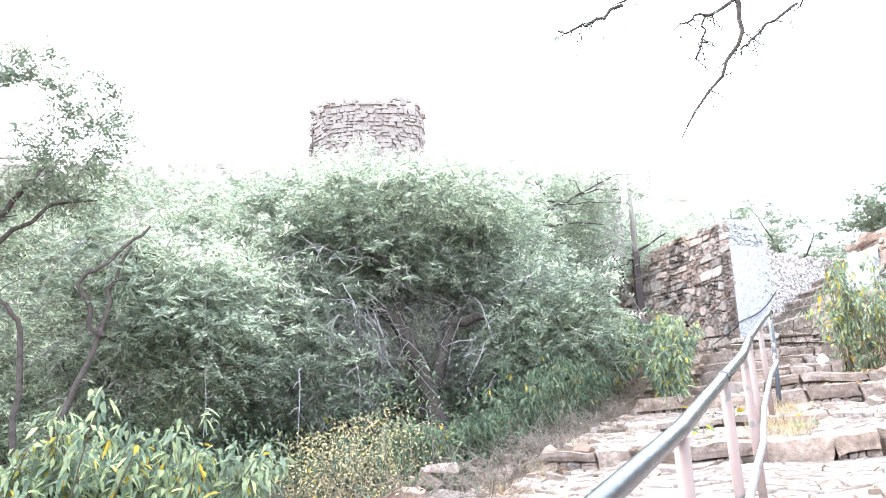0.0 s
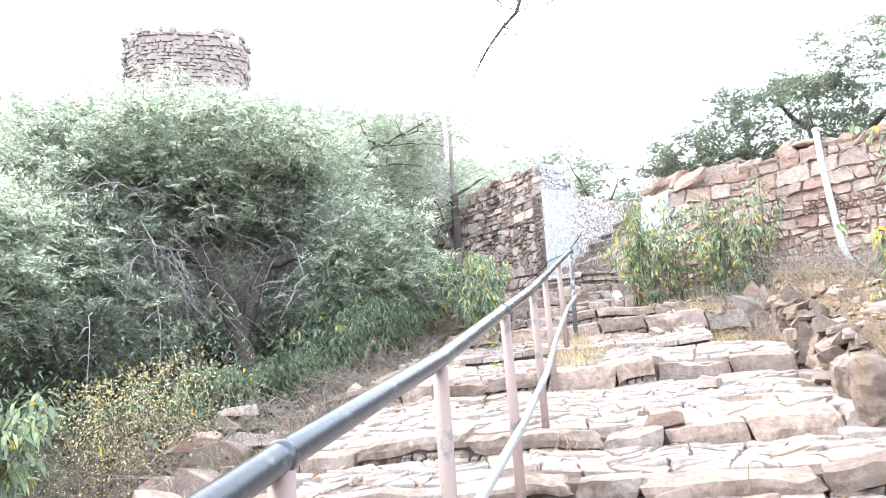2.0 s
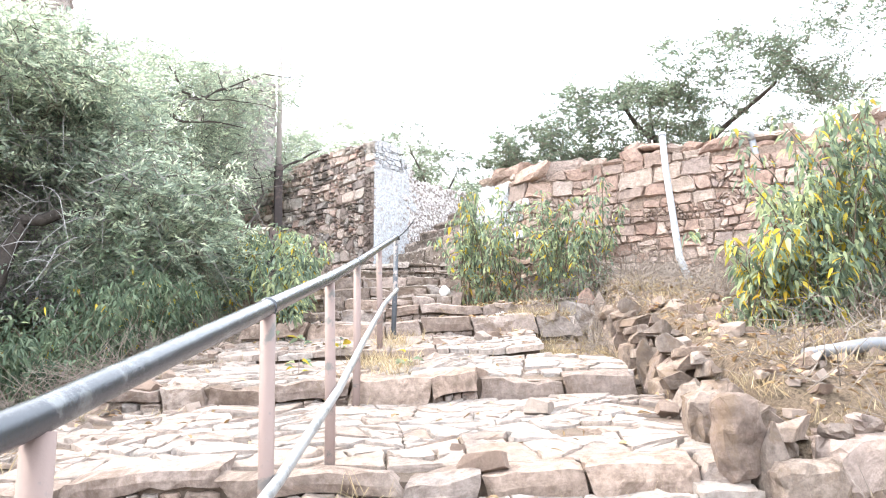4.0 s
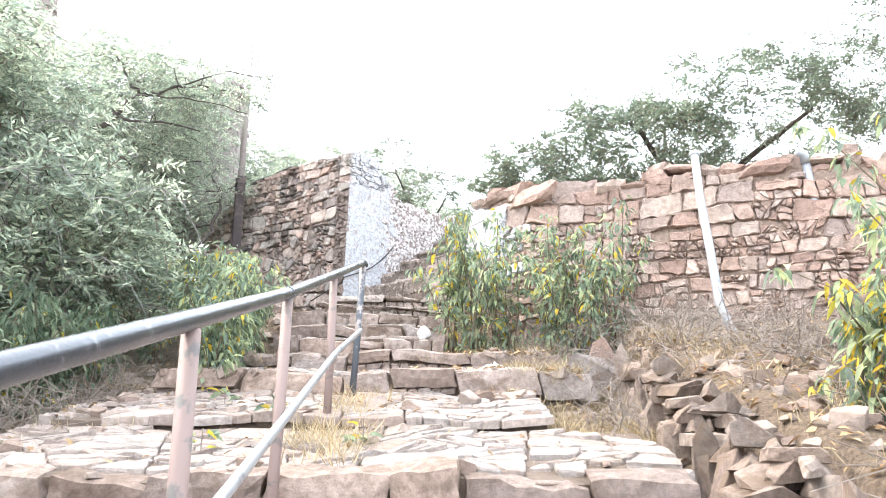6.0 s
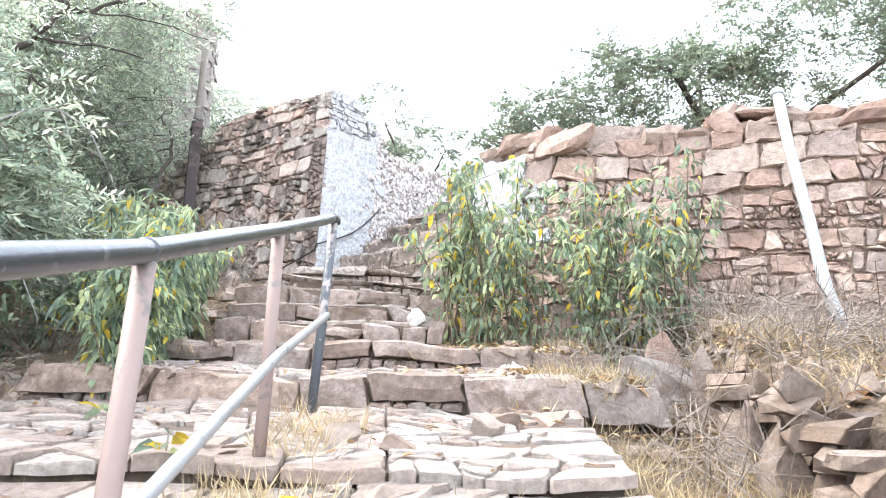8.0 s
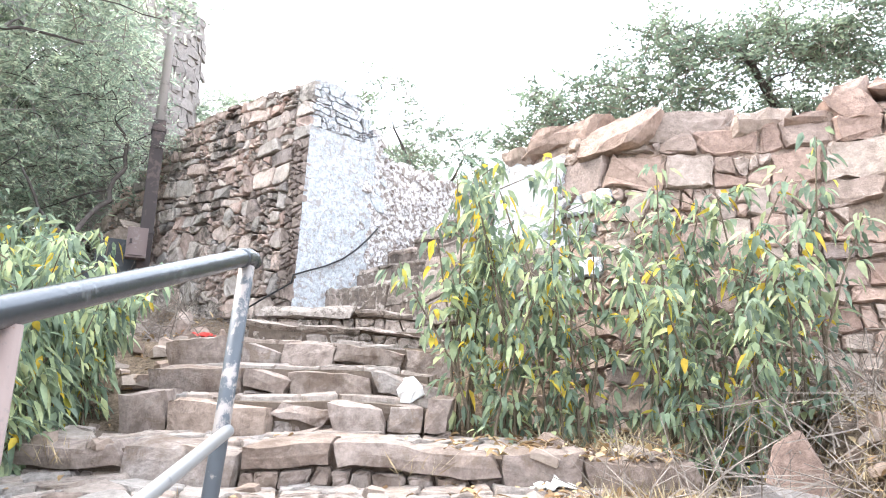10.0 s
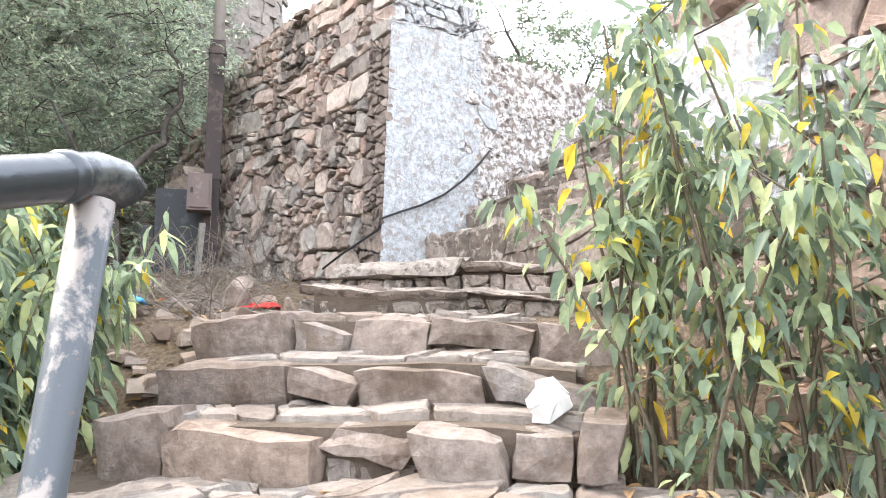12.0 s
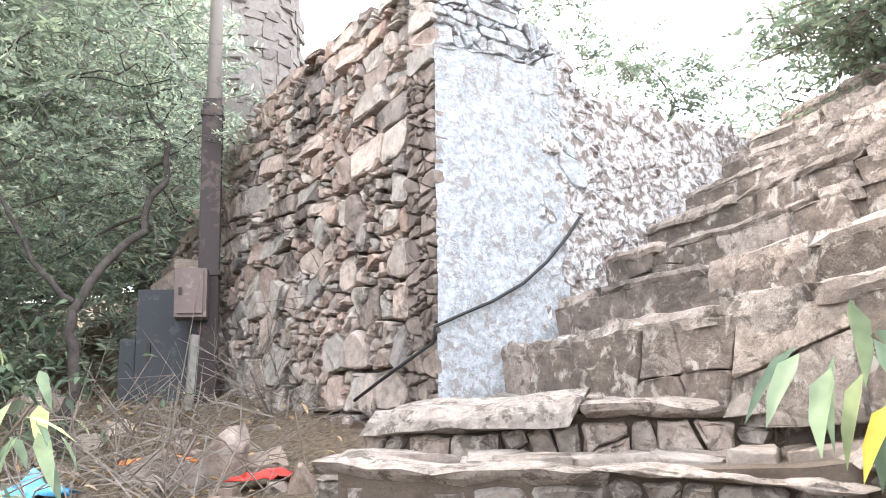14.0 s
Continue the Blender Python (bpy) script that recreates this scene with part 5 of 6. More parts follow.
def blades(spots, per, g, length, width, spread, tilt=0.55):
    P = np.repeat(spots, per, 0) + np.concatenate([g.normal(0, spread, (len(spots) * per, 2)), np.zeros((len(spots) * per, 1))], 1)
    n = len(P)
    D = np.stack([g.normal(0, tilt, n), g.normal(0, tilt, n), np.ones(n)], 1)
    return leaf_quads(P, D, g.normal(0, 1, (n, 3)), g.uniform(0.4, 1.2, n) * length, g.uniform(0.6, 1.3, n) * width)


def path_z(x, y):
    """Height of the paving or the ground under a point."""
    s, c = 0.452 * x + 0.892 * y, 0.892 * x - 0.452 * y
    z = ground_z(x, y)
    for s0, s1, z0, z1, c0, c1 in TREADS:
        m = (s >= s0) & (s < s1) & (c > c0) & (c < c1)
        z = np.where(m, np.maximum(z, z0 + (z1 - z0) * (s - s0) / (s1 - s0) - 0.02), z)
    return z


def strip(n, s_range, c_range, g):
    s, c = g.uniform(*s_range, n), g.uniform(*c_range, n)
    x, y = 0.452 * s + 0.892 * c, 0.892 * s - 0.452 * c
    return np.stack([x, y, path_z(x, y)], 1)


g = np.random.default_rng(32)
tufts = np.concatenate([strip(90, (9.8, 11.2), (0.5, 2.2), g), strip(70, (8.6, 9.6), (0.75, 1.5), g), strip(60, (9.7, 11.2), (0.9, 2.2), g), strip(220, (5.0, 10.8), (1.4, 4.0), g), strip(26, (7.4, 8.5), (-0.75, -0.35), g), strip(14, (8.6, 9.4), (-0.7, -0.4), g),
                        strip(50, (4.4, 10.5), (-3.2, -2.2), g), strip(22, (-1, 4.5), (1.3, 2.2), g), strip(60, (2.5, 5.5), (1.5, 3.0), g), strip(40, (3.5, 9), (-3.8, -2.6), g)]
                       + [strip(5, (t[0] - 0.07, t[0] + 0.02), (t[4], t[5]), g) - np.array([0, 0, 0.08]) for t in TREADS[1:7]])
v, f = blades(tufts, 26, g, 0.16, 0.006, 0.07, 0.7)
tagged(part("dry_grass", fast_mesh("dry_grass", v, f, [STRAW])), "straw-coloured dry grass tufts between the stones", "grass", kind="stuff")
g = np.random.default_rng(33)
lit = np.concatenate([strip(1500, (9.75, 11.25), (0.35, 2.3), g), strip(900, (10.2, 12.2), (0.0, 2.4), g), strip(2200, (4.5, 11), (1.3, 4.0), g), strip(700, (11.5, 15), (-4.5, -1.8), g), strip(500, (3, 11), (-3.6, -2.2), g), strip(220, (4.5, 11.2), (-2.3, 1.4), g), strip(900, (-1, 5.4), (1.4, 3.2), g)])
lit[:, 2] += g.uniform(0.005, 0.05, len(lit))
D = g.normal(0, 1, lit.shape) * np.array([1, 1, 0.35])
v, f = broad_leaves(lit, D, g.uniform(0.03, 0.09, len(lit)), g.uniform(0.012, 0.035, len(lit)), g)
tagged(part("leaf_litter", fast_mesh("leaf_litter", v, f, [DRYLEAF])), "curled brown dead leaves lying on the soil", "leaf litter", kind="stuff")


def tangle(spots, per, g, reach, r=0.004):
    wood = []
    for p in spots:
        for _ in range(per):
            a = Vector(p) + Vector((g.normal(0, 0.1), g.normal(0, 0.1), 0))
            d = Vector((g.normal(0, 0.7), g.normal(0, 0.7), g.uniform(0.2, 1.0))).normalized() * reach * g.uniform(0.5, 1.2)
            b = a + d * 0.5 + Vector(g.normal(0, 0.05, 3))
            c = a + d + Vector((g.normal(0, 0.12), g.normal(0, 0.12), -0.25 * reach * g.random()))
            wood.append(tube([a, b, c], [r, r * 0.8, r * 0.4], 3, cap=False))
            for _ in range(2):
                e = b.lerp(c, g.random()) + Vector(g.normal(0, 0.12, 3))
                wood.append(tube([b, e], [r * 0.6, r * 0.3], 3, cap=False))
    return join(wood)


g = np.random.default_rng(34)
HANG = []
spots = np.concatenate([strip(150, (6.3, 11.5), (-4.2, -2.5), g), strip(34, (9.6, 11.2), (0.7, 2.6), g), strip(40, (8.0, 11), (2.4, 4.2), g), strip(46, (8.8, 11.1), (1.1, 3.0), g), strip(40, (5.0, 8.6), (1.9, 3.4), g), strip(30, (5, 10.5), (-3.0, -2.4), g), strip(26, (12.2, 14.6), (-3.0, -1.8), g), strip(40, (7, 12), (-6, -3.4), g)])
for k in range(1500):
    behind_trunk = k % 3
    x, y, z = (g.uniform(-3.2, 1.8), g.uniform(11.2, 12.6), g.uniform(2.8, 4.6)) if behind_trunk else (g.uniform(-3.4, -0.6), g.uniform(9.9, 10.8), g.uniform(2.5, 3.9))
    a = Vector((x, y, z))
    q = a + Vector((g.normal(0, 0.5), g.normal(0, 0.15), -g.uniform(0.1, 0.9)))
    m = a.lerp(q, 0.5) + Vector((g.normal(0, 0.12), 0, g.uniform(0.05, 0.25)))
    HANG.append(tube([a, m, q], [0.006, 0.005, 0.003], 3, cap=False))
tagged(part("hanging_twigs", mesh("hanging_twigs", *join(HANG), GREYTWIG)), "grey bare twigs hanging under the mesquite crown", "twigs", kind="stuff")
tagged(part("dry_twigs", mesh("dry_twigs", *tangle(spots, 7, g, 0.5), TWIG)), "tangle of pale dry thorny twigs", "twigs", kind="stuff")
# straw-brown bush at the path's edge
g = np.random.default_rng(35)
dry = thing("dry_bush", "withered straw-coloured bush with a pale bent stalk", "bush")
spots = np.array([on_ground(-0.6 + g.normal(0, 0.25), 7.0 + g.normal(0, 0.2)) for _ in range(26)])
part("twig_tangle", mesh("twig_tangle", *tangle(spots, 8, g, 0.9, 0.003), TWIG), dry, "thin dry twigs")
C = np.repeat(spots, 170, 0) + np.concatenate([g.normal(0, 0.17, (26 * 170, 2)), g.uniform(0.05, 0.95, (26 * 170, 1))], 1)
v, f = leaf_quads(C, g.normal(0, 1, C.shape), g.normal(0, 1, C.shape), g.uniform(0.015, 0.04, len(C)), g.uniform(0.008, 0.018, len(C)))
part("foliage", fast_mesh("foliage", v, f, [PALESTRAW]), dry, "small straw-coloured leaves")

# ---- loose stones ----
STONES = [mesh("stone", *block((1, 1, 1), 0.4, 0.95, 500 + k, 12), RED_STONE) for k in range(8)]
STONES += [mesh("stone", *block((1, 1, 1), 0.4, 0.95, 520 + k, 12), KERB) for k in range(6)]


REDONE = {}


def stone(name, label, at, size, yaw, k, group="", tip=0.0, mat=None):
    me = STONES[k % len(STONES)]
    if mat:
        if (k % len(STONES), mat.name) not in REDONE:
            REDONE[k % len(STONES), mat.name] = me.copy()
            REDONE[k % len(STONES), mat.name].materials[0] = mat
        me = REDONE[k % len(STONES), mat.name]
    ob = new(name, me)
    ob.matrix_world = Matrix.LocRotScale(at, Euler((tip, tip * 0.6, yaw)), Vector(size) * {"bank_stone": 1.15, "capstone": 1.1}.get(name, 1.4))
    return tagged(ob, label, "stone", group)


# rubble bank retaining the right side of the path: upright slabs below, flat stones bedded on top
k = 0
for row in range(4):
    s = 5.75
    while s < 10.0:
        upright = row == 0
        wd, h = (rnd.uniform(0.1, 0.2), rnd.uniform(0.26, 0.42)) if upright else (rnd.uniform(0.14, 0.36), rnd.uniform(0.08, 0.12))
        c = 1.44 + 0.035 * row + rnd.uniform(-0.035, 0.035) + 0.1 * max(0, s - 9.2)
        p = sc(s, c)
        low = float(np.interp(s, BASE_S, BASE_Z)) + 0.02
        if row < 3 or rnd.random() < 0.5:
            stone("bank_stone", "upright sandstone slab in the rubble bank" if upright else "rough flat sandstone block bedded on the rubble bank", (p.x, p.y, low - 0.06 + (0.0, 0.24, 0.32, 0.39)[row]), (wd * 1.2, rnd.uniform(0.16, 0.26), h * 1.15), rnd.uniform(-0.3, 0.3) + 1.1, k, "stones of the rubble bank", rnd.uniform(-0.1, 0.1), BANK)
        k += 1
        s += wd * rnd.uniform(0.8, 1.05)


def boulder(label, x, y, up, w, d, h, yaw, wear, mat, group="boulders at the bank's end"):
    """A squared or rounded weathered block standing on the ground or on another stone."""
    z = float(path_z(x, y)) + up - 0.04
    turn = Matrix.Rotation(yaw, 3, "Z")
    ob = rock("boulder", None, ((-w / 2, 0, -d / 2), (w / 2, h, d / 2)), lambda a, b, o: Vector((x, y, z)) + turn @ Vector((a, -o, b)), mat, amp=0.03, cell=0.05, wear=wear, skew=0.04)
    return tagged(ob, label, "stone", group)


boulder("round-topped weathered boulder at the end of a kerb", 3.42, 3.76, 0, 0.36, 0.3, 0.34, -0.5, 0.05, RED_STONE)
boulder("pale slab standing on edge beside the path", 3.74, 4.5, 0, 0.2, 0.14, 0.36, 0.2, 0.015, BANK)
boulder("grey squared sandstone block beside the path", 3.93, 4.36, 0, 0.34, 0.26, 0.25, -0.35, 0.02, BANK)
boulder("reddish squared sandstone block beside the path", 4.3, 4.3, 0, 0.44, 0.28, 0.25, -0.4, 0.02, RED_STONE)
boulder("small pale stone resting on a sandstone block", 4.2, 4.36, 0.2, 0.13, 0.12, 0.1, 0.4, 0.02, BANK)
boulder("small dark stone resting on a sandstone block", 4.34, 4.32, 0.2, 0.15, 0.13, 0.13, 0.1, 0.03, KERB)
boulder("reddish broken block beside the white marker stone", 3.92, 3.72, 0, 0.34, 0.26, 0.26, -0.2, 0.025, RED_STONE)
boulder("flat pale slab at the foot of a stack", 3.45, 3.4, 0, 0.36, 0.26, 0.1, -0.3, 0.02, RED_STONE)
boulder("flat pale slab in a stack of three", 3.43, 3.42, 0.09, 0.32, 0.24, 0.09, -0.1, 0.02, BANK)
boulder("flat pale slab on top of a stack", 3.46, 3.43, 0.17, 0.29, 0.22, 0.08, -0.5, 0.02, RED_STONE)
boulder("grey rounded stone beside the path", 3.78, 3.42, 0, 0.3, 0.24, 0.17, 0.3, 0.04, KERB)
boulder("rough block where the bank begins", 3.9, 4.85, 0, 0.24, 0.2, 0.3, 0.9, 0.025, BANK)
for x, y, dz, sx, sy, sz, yaw in [(0.0, 6.9, 0.0, 0.5, 0.36, 0.18, 0.3), (0.32, 6.85, 0.0, 0.42, 0.36, 0.15, 1.0), (0.02, 6.95, 0.14, 0.44, 0.3, 0.15, 0.7), (0.25, 6.95, 0.12, 0.36, 0.28, 0.12, 0.1), (0.1, 7.0, 0.26, 0.34, 0.26, 0.13, 0.9), (0.2, 7.02, 0.34, 0.22, 0.18, 0.1, 0.3), (-0.15, 6.4, 0.0, 0.36, 0.3, 0.2, 0.5), (0.1, 6.2, 0.0, 0.34, 0.26, 0.16, 0.1),
                              (0.3, 5.9, 0.0, 0.3, 0.26, 0.14, 0.9), (0.0, 5.7, 0.0, 0.4, 0.3, 0.18, 0.4), (-0.05, 5.2, 0.0, 0.3, 0.3, 0.14, 0.1), (0.5, 7.4, 0.0, 0.36, 0.3, 0.14, 1.3), (0.75, 7.9, 0.0, 0.32, 0.26, 0.14, 0.6), (1.0, 8.4, 0.0, 0.3, 0.26, 0.13, 0.2), (1.3, 8.8, 0.0, 0.3, 0.22, 0.12, 0.8), (-0.2, 4.6, 0.0, 0.34, 0.26, 0.13, 0.2)]:
    stone("flat_stone", "flat sandstone slab piled at the path's edge", (x, y, float(path_z(x, y)) + dz - 0.03), (sx, sy, sz), yaw, k, "slabs at the path's left edge", 0.05)
    k += 1
for x, y, sx, sy, sz, yaw, m in [(4.06, 12.72, 0.22, 0.18, 0.27, 0.5, None), (3.8, 12.68, 0.22, 0.18, 0.2, 0.2, None), (4.3, 12.35, 0.2, 0.18, 0.14, 0.9, None), (3.9, 12.3, 0.18, 0.16, 0.1, 0.3, None), (4.15, 12.15, 0.16, 0.14, 0.1, 0.1, None),
                              (5.9, 8.5, 0.55, 0.3, 0.24, -0.45, KERB), (6.9, 8.75, 0.26, 0.2, 0.22, 0.3, None), (6.2, 8.95, 0.34, 0.24, 0.24, 0.8, None), (6.35, 9.0, 0.24, 0.2, 0.18, 0.1, None), (2.9, 14.6, 0.3, 0.24, 0.2, 0.2, None), (2.7, 14.9, 0.24, 0.2, 0.2, 0.7, None), (2.5, 14.5, 0.2, 0.2, 0.16, 0.1, None)]:
    stone("boulder", "pale broken stone lying by the steps" if m is None else "dark weathered slab at the end of the step", (x, y, float(path_z(x, y)) - 0.04), (sx, sy, sz), yaw, k, "", 0.15, m)
    k += 1
boulder("small stone splashed with white paint on the step's end", 5.0, 10.35, 0.03, 0.15, 0.11, 0.13, 0.4, 0.03, ENAMEL, "")
white_post = new("marker_stone", mesh("marker_stone", *tube([(0, 0, -0.1), (0, 0, 0.1), (0.0, 0, 0.34), (0.01, 0, 0.46), (0.02, 0, 0.53), (0.02, 0, 0.56)], [0.13, 0.125, 0.115, 0.1, 0.07, 0.025], 14), ENAMEL, smooth=True))
white_post.location = (4.5, 4.02, float(path_z(4.5, 4.02)) + 0.05)
tagged(white_post, "rounded white-painted marker stone beside the path", "marker stone")

# small scattered rubble
g = np.random.default_rng(36)
spots = np.concatenate([strip(420, (4.5, 11.3), (1.35, 4.2), g), strip(240, (3, 11), (-3.2, -2.1), g), strip(340, (-1, 4.8), (1.2, 3.4), g), strip(160, (2, 5.6), (1.4, 3.2), g), strip(220, (4.5, 9), (1.6, 3.3), g), strip(120, (11.2, 14), (-3.4, -1.65), g), strip(120, (9.8, 12), (0.2, 2.4), g), strip(120, (4.5, 11), (-2.3, 1.4), g), strip(100, (-1, 4), (-2.6, -1.8), g)])
chips = [block((1, 1, 1), 0.3, 0.7, 600 + i, 6) for i in range(6)]
bits = []
for p in spots:
    a = g.uniform(0.025, 0.11) * (1.0 if g.random() < 0.8 else 1.6)
    m = Matrix.LocRotScale(Vector(p) - Vector((0, 0, a * 0.1)), Euler((g.normal(0, 0.2), g.normal(0, 0.2), g.uniform(0, 6))), (a * g.uniform(0.8, 1.6), a, a * g.uniform(0.4, 0.8)))
    vs, fs = chips[int(g.integers(6))]
    bits.append(([m @ q for q in vs], fs))
tagged(part("rubble", mesh("rubble", *join(bits), RUBBLE)), "small broken stones scattered on the soil", "rubble", kind="stuff")

# ---- poles, cabinet, cable ----
pole = thing("utility_pole", "dark iron utility pole beside the fort wall", "pole")
for y0 in (14.28, 14.385):
    part("flange", mesh("flange", *boxes(3.73, 3.85, y0, y0 + 0.015, 3.4, 5.72), IRON), pole, "dark iron girder flange")
part("web", mesh("web", *boxes(3.784, 3.796, 14.296, 14.384, 3.4, 5.72), IRON), pole, "dark iron girder web")
part("upper_shaft", mesh("upper_shaft", *tube([(3.79, 14.34, 5.5), (3.8, 14.34, 7.0), (3.81, 14.34, 8.4)], [0.048, 0.04, 0.033], 12), UPPERPOLE, smooth=True), pole, "grey-brown upper pipe, its colour paled for sky glare")
for z in (4.55, 5.6):
    part("clamp", mesh("clamp", *boxes(3.72, 3.86, 14.27, 14.41, z, z + 0.03), IRON), pole)
meter = thing("meter_box", "small brown metal box hung on the iron pole", "meter box")
part("case", mesh("case", *boxes(3.62, 3.80, 14.12, 14.26, 4.27, 4.56), BOXPAINT), meter, "brown painted case")
meter_door = part("door", mesh("door", *boxes(3.64, 3.78, 14.105, 14.118, 4.29, 4.54), BOXPAINT), meter)
part("latch", mesh("latch", *boxes(3.645, 3.665, 14.093, 14.103, 4.4, 4.44), IRON), meter_door)
cab = thing("cabinet", "tall dark grey metal cabinet capped with rough stones", "cabinet")
part("body", mesh("body", *boxes(3.36, 3.82, 14.46, 14.86, 3.4, 4.5), CABINET), cab, "dark grey body")
cab_door = part("door", mesh("door", *boxes(3.39, 3.79, 14.44, 14.458, 3.75, 4.43), CABINET), cab, "dark grey door")
part("handle", mesh("handle", *boxes(3.43, 3.45, 14.422, 14.438, 4.05, 4.17), IRON), cab_door)
part("side_panel", mesh("side_panel", *boxes(3.26, 3.35, 14.5, 14.8, 3.5, 4.2), CABINET), cab)
for x, y, z, sx, sy, sz in ((3.57, 14.64, 4.48, 0.5, 0.42, 0.17), (3.55, 14.62, 4.63, 0.44, 0.36, 0.16)):
    stone("capstone", "rough pale slab resting on the cabinet", (x, y, z), (sx, sy, sz), 0.15, k)
    k += 1
stake = new("stake", mesh("stake", *boxes(-0.02, 0.02, -0.02, 0.02, -0.1, 0.42), STAKE))
stake.matrix_world = pose(3.72, 14.08, gz(3.72, 14.08), 2, 3, 20)
tagged(stake, "short weathered grey stake by the iron pole", "stake")
cable = [Vector((4.55, 12.95, 3.7)), Vector((4.66, 12.72, 3.78)), Vector((4.84, 12.58, 3.9))] + [white_place(w, z, 0.03) for w, z in ((-0.04, 3.96), (0.1, 4.02), (0.25, 4.08), (0.42, 4.17), (0.56, 4.28), (0.68, 4.4), (0.78, 4.52))]
tagged(part("cable", mesh("cable", *tube(cable, 0.008, 6), CABLE, smooth=True)), "black cable sagging across the whitewashed wall", "cable")


def bent_pole(label, pts, r, elbow):
    ob = thing("pipe_pole", label, "pole")
    part("shaft", mesh("shaft", *tube(pts, r, 12), PALEPOLE, smooth=True), ob, "pale grey pipe")
    part("cap", mesh("cap", *tube(elbow, r * 1.25, 12), PALEPOLE, smooth=True), ob)
    return ob


bent_pole("pale grey steel pipe leaning on the rubble wall", [(7.05, 8.12, 2.72), (6.92, 8.2, 2.88), (6.89, 8.27, 3.12), (7.03, 8.47, 3.68), (7.22, 8.73, 4.28), (7.41, 8.95, 4.82)], 0.04, [(7.4, 8.94, 4.79), (7.415, 8.955, 4.84)])
bent_pole("grey steel pipe with a hooked top by the wall", [(8.1, 7.98, 3.1), (8.1, 8.08, 3.5), (8.1, 8.14, 4.1), (8.1, 8.2, 4.6)], 0.04, [(8.1, 8.2, 4.58), (8.08, 8.2, 4.67), (8.02, 8.22, 4.7)])

lying = [Vector((4.85, 5.05, gz(4.85, 5.05) + 0.05)), Vector((5.18, 4.87, gz(5.18, 4.87) + 0.06)), Vector((5.5, 4.7, gz(5.5, 4.7) + 0.05))]
tagged(part("fallen_pipe", mesh("fallen_pipe", *tube(lying, 0.04, 14), STEEL, smooth=True)), "pale grey pipe lying on the bank under a bush", "pipe")

# ---- litter ----
def rag(name, label, category, at, size, mat, seed):
    g = np.random.default_rng(seed)
    n = 9
    vs, fs = [], []
    for a in range(n):
        for b in range(n):
            u, w = a / (n - 1) - 0.5, b / (n - 1) - 0.5
            r = 1 + 0.25 * g.normal()
            vs.append(Vector((u * size[0] * r, w * size[1] * r, size[2] * (0.5 + 0.5 * math.sin(9 * u + seed) * math.cos(8 * w)) * max(0, 1 - 2 * max(abs(u), abs(w))) + g.uniform(0, 0.02))))
    for a in range(n - 1):
        for b in range(n - 1):
            i = a * n + b
            fs.append((i, i + 1, i + n + 1, i + n))
    ob = new(name, mesh(name, vs, fs, mat, smooth=True))
    ob.location = at
    sol = ob.modifiers.new("thick", "SOLIDIFY")
    sol.thickness = 0.003
    return tagged(ob, label, category)


rag("plastic_bag", "crumpled blue plastic bag lying in the weeds", "bag", (3.5, 12.22, gz(3.5, 12.22) + 0.02), (0.17, 0.13, 0.1), BLUE, 3)
rag("cloth", "faded orange-red cloth scrap on the step", "cloth", (3.74, 12.95, float(path_z(3.74, 12.95)) + 0.03), (0.28, 0.16, 0.06), ORANGE, 5)
rag("cloth", "faded red cloth scrap on the stones", "cloth", (4.18, 12.5, float(path_z(4.18, 12.5)) + 0.03), (0.22, 0.12, 0.05), REDCLOTH, 6)
rag("paper_scrap", "pale torn paper scrap among dead leaves", "paper", (5.25, 9.35, float(path_z(5.25, 9.35)) + 0.03), (0.2, 0.07, 0.05), PAPER, 7)

# small seedlings on the paving
for k2, (x, y) in enumerate(((2.52, 7.58), (2.83, 8.78), (3.0, 8.1), (3.3, 7.3))):
    g = np.random.default_rng(60 + k2)
    z = float(path_z(x, y))
    ob = thing("seedling", "small bright green seedling between flagstones", "plant", "seedlings on the path", at=(x, y, z))
    m = 9
    ang = g.uniform(0, 6.28, m)
    v, f = broad_leaves(np.stack([np.cos(ang) * 0.03, np.sin(ang) * 0.03, g.uniform(0.03, 0.13, m)], 1), np.stack([np.cos(ang), np.sin(ang), g.uniform(-0.3, 0.6, m)], 1), g.uniform(0.07, 0.12, m), g.uniform(0.035, 0.055, m), g)
    part("foliage", fast_mesh("foliage", v, f, [BROAD, YELLOW], np.repeat((g.random(m) < 0.35).astype(int), 2)), ob)
    part("stem", mesh("stem", *tube([(0, 0, -0.03), (0.005, 0, 0.13)], 0.004, 5), TWIG), ob)

# slim grey tree by the cabinet
feather_tree("slim crooked grey tree beside the cabinet",
             [([on_ground(3.2, 13.69, -0.15), (3.16, 13.8, 4.0), (3.14, 13.89, 4.27), (3.40, 14.2, 4.84), (3.55, 14.3, 5.2), (3.40, 14.4, 5.64)], 0.035, 0.016), ([(3.14, 13.9, 4.3), (2.86, 14.0, 4.6), (2.66, 14.0, 5.0)], 0.02, 0.01)],
             [((2.86, 14.6, 5.6), (1.1, 0.6, 0.8), 0.6), ((1.96, 14.6, 5.0), (1.0, 0.6, 0.8), 0.4)], 130, 8, n_per=5, spread=0.16, length=0.16, pairs=5, leaf=(0.042, 0.016))

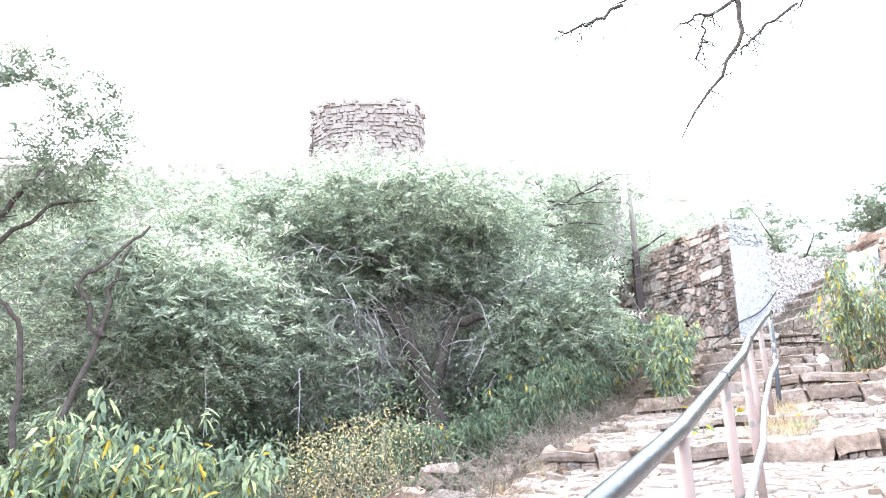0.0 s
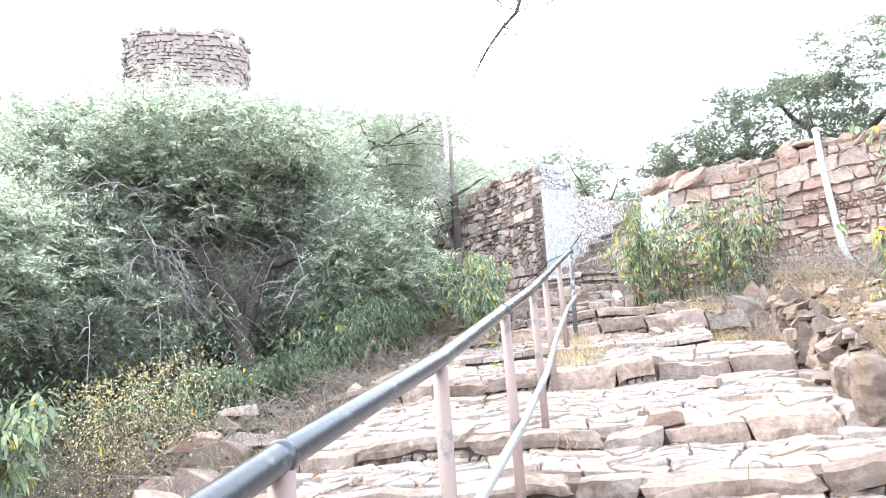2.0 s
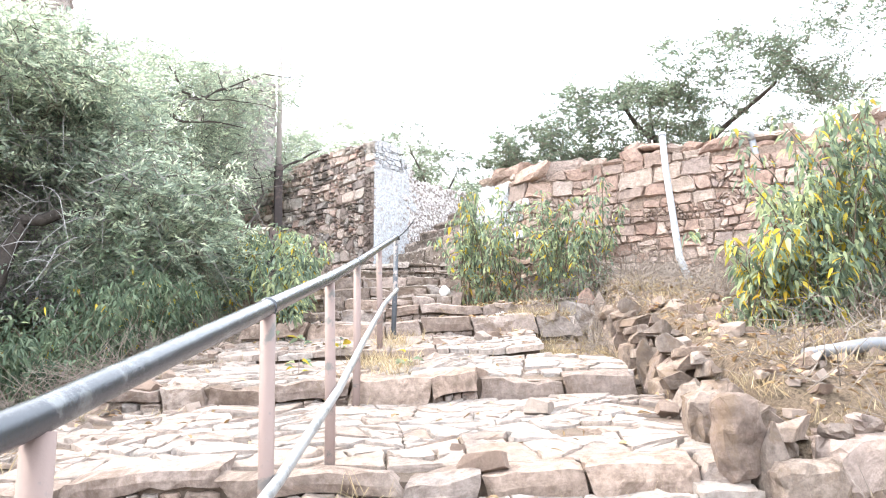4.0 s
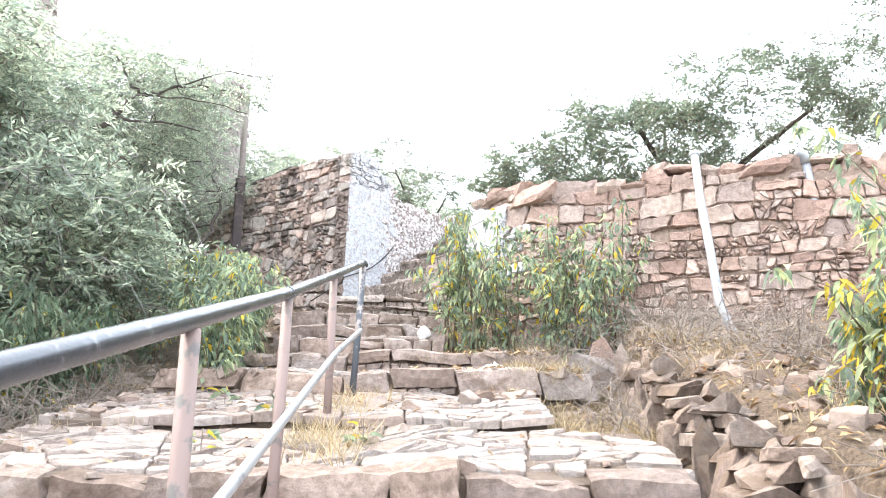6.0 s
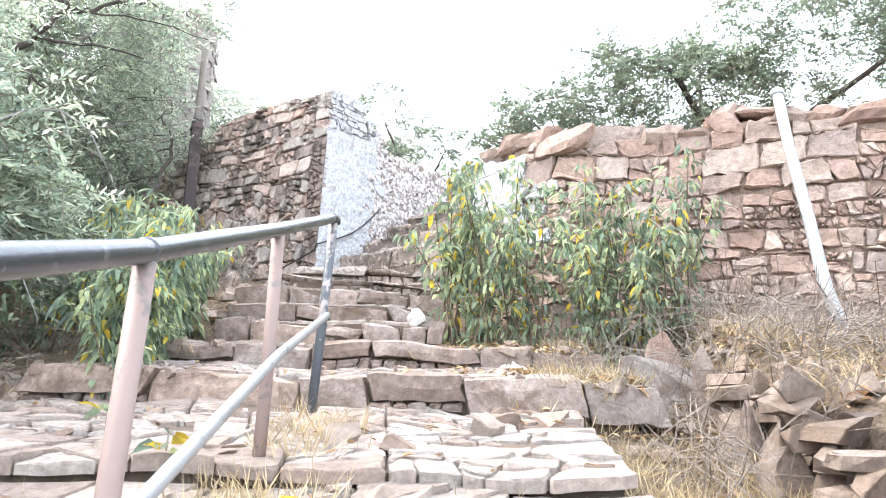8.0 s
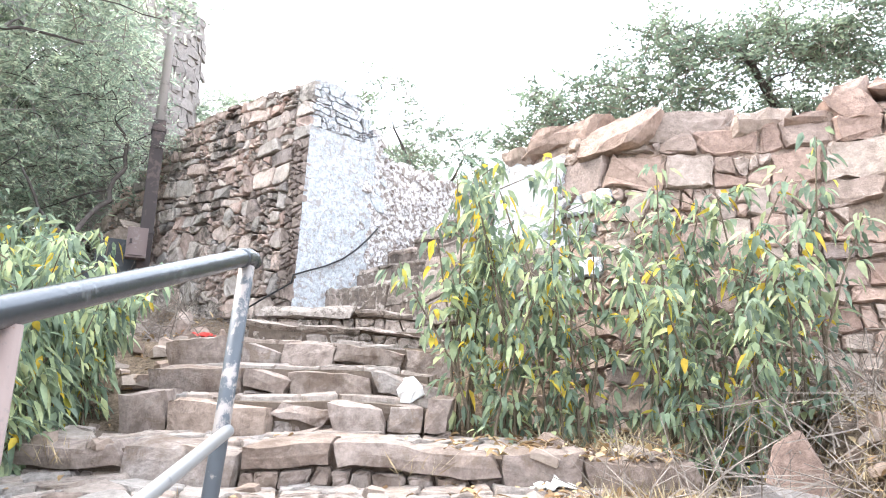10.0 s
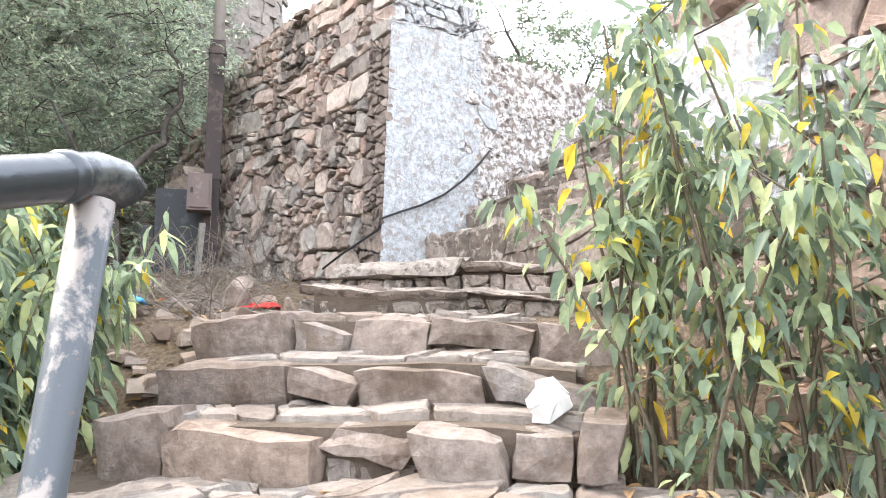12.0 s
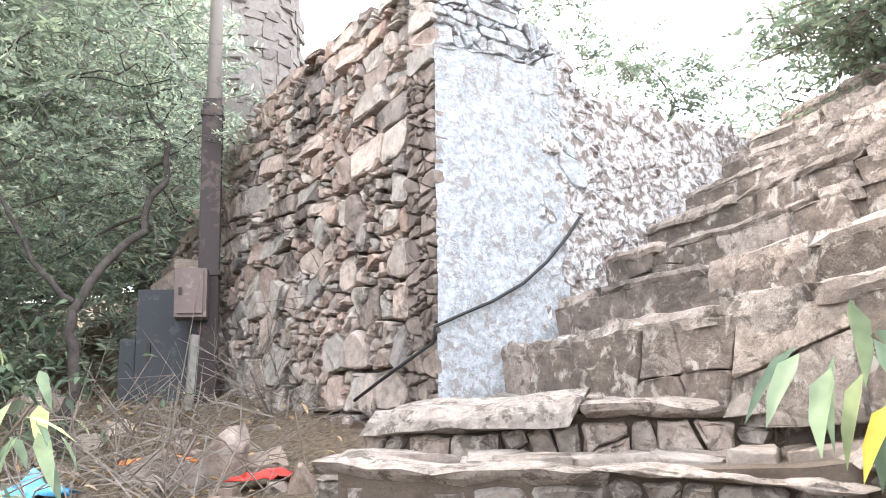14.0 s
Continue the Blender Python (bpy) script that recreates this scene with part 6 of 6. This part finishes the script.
# ---- far fort tower and wall on the hill ----
def far_masonry(name, outline, z0, z1, label, seed, ragged, grain=0.68):
    """A ruined drum or wall of coursed stone, with an uneven broken top."""
    g = np.random.default_rng(seed)
    ob = thing(name, label, name.replace("_", " "))
    n = len(outline)
    vs, fs = [], []
    for p in outline:
        t = z1 + g.uniform(-ragged, ragged)
        vs += [Vector((p[0], p[1], z0)), Vector((p[0], p[1], t))]
    for i in range(n):
        j = (i + 1) % n
        fs.append((2 * i, 2 * j, 2 * j + 1, 2 * i + 1))
    fs.append(tuple(2 * i + 1 for i in range(n)))
    part("wall", mesh("wall", vs, fs, FAR_STONE), ob)
    bits = []
    for i in range(n):
        a, b = Vector((*outline[i], 0)), Vector((*outline[(i + 1) % n], 0))
        d = b - a
        nrm = Vector((d.y, -d.x, 0)).normalized()
        z = z0 + (z1 - z0) * 0.25
        while z < z1 + ragged:
            h = g.uniform(0.28, 0.5) * grain
            u = 0.0
            while u < d.length:
                wd = g.uniform(0.35, 0.9) * grain
                if g.random() < 0.93 and (z < z1 - ragged or g.random() < 0.6):
                    m = Matrix.Translation(a + d.normalized() * (u + wd / 2) + Vector((0, 0, z)))
                    m = m @ Matrix(((d.normalized().x, nrm.x, 0, 0), (d.normalized().y, nrm.y, 0, 0), (0, 0, 1, 0), (0, 0, 0, 1))) @ Matrix.Diagonal((wd * 1.02, (0.3 + g.uniform(0, 0.13)) * grain * (1 if grain > 0.4 else 0.35), h * 1.02, 1))
                    vs2, fs2 = chips[int(g.integers(6))]
                    bits.append(([m @ q for q in vs2], fs2))
                u += wd
            z += h
    tagged(part("masonry", mesh("masonry", *join(bits), FAR_STONE), ob), kind="stuff")
    return ob


far_masonry("fort_tower", [(-8.4, 45.5), (-7.5, 44.6), (-5.6, 44.2), (-3.2, 44.3), (-1.7, 44.9), (-1.3, 46.5), (-2.3, 49), (-7, 49)], 12, 25.5, "ruined rubble fort tower on the hilltop", 71, 0.35)
far_masonry("fort_wall", [(-30, 40), (-19, 42.5), (-12, 43.5), (-8.4, 45.2), (-8.4, 46.5), (-19, 44), (-30, 41.5)], 11, 20.4, "broken rubble fort wall along the hilltop", 72, 0.5)
far_masonry("fort_tower", [(3.6 + 0.8 * math.cos(a * math.pi / 12), 17.8 + 0.8 * math.sin(a * math.pi / 12)) for a in range(24)], 4.0, 8.45, "pale rounded rubble bastion behind the fort wall", 73, 0.08, 0.32)
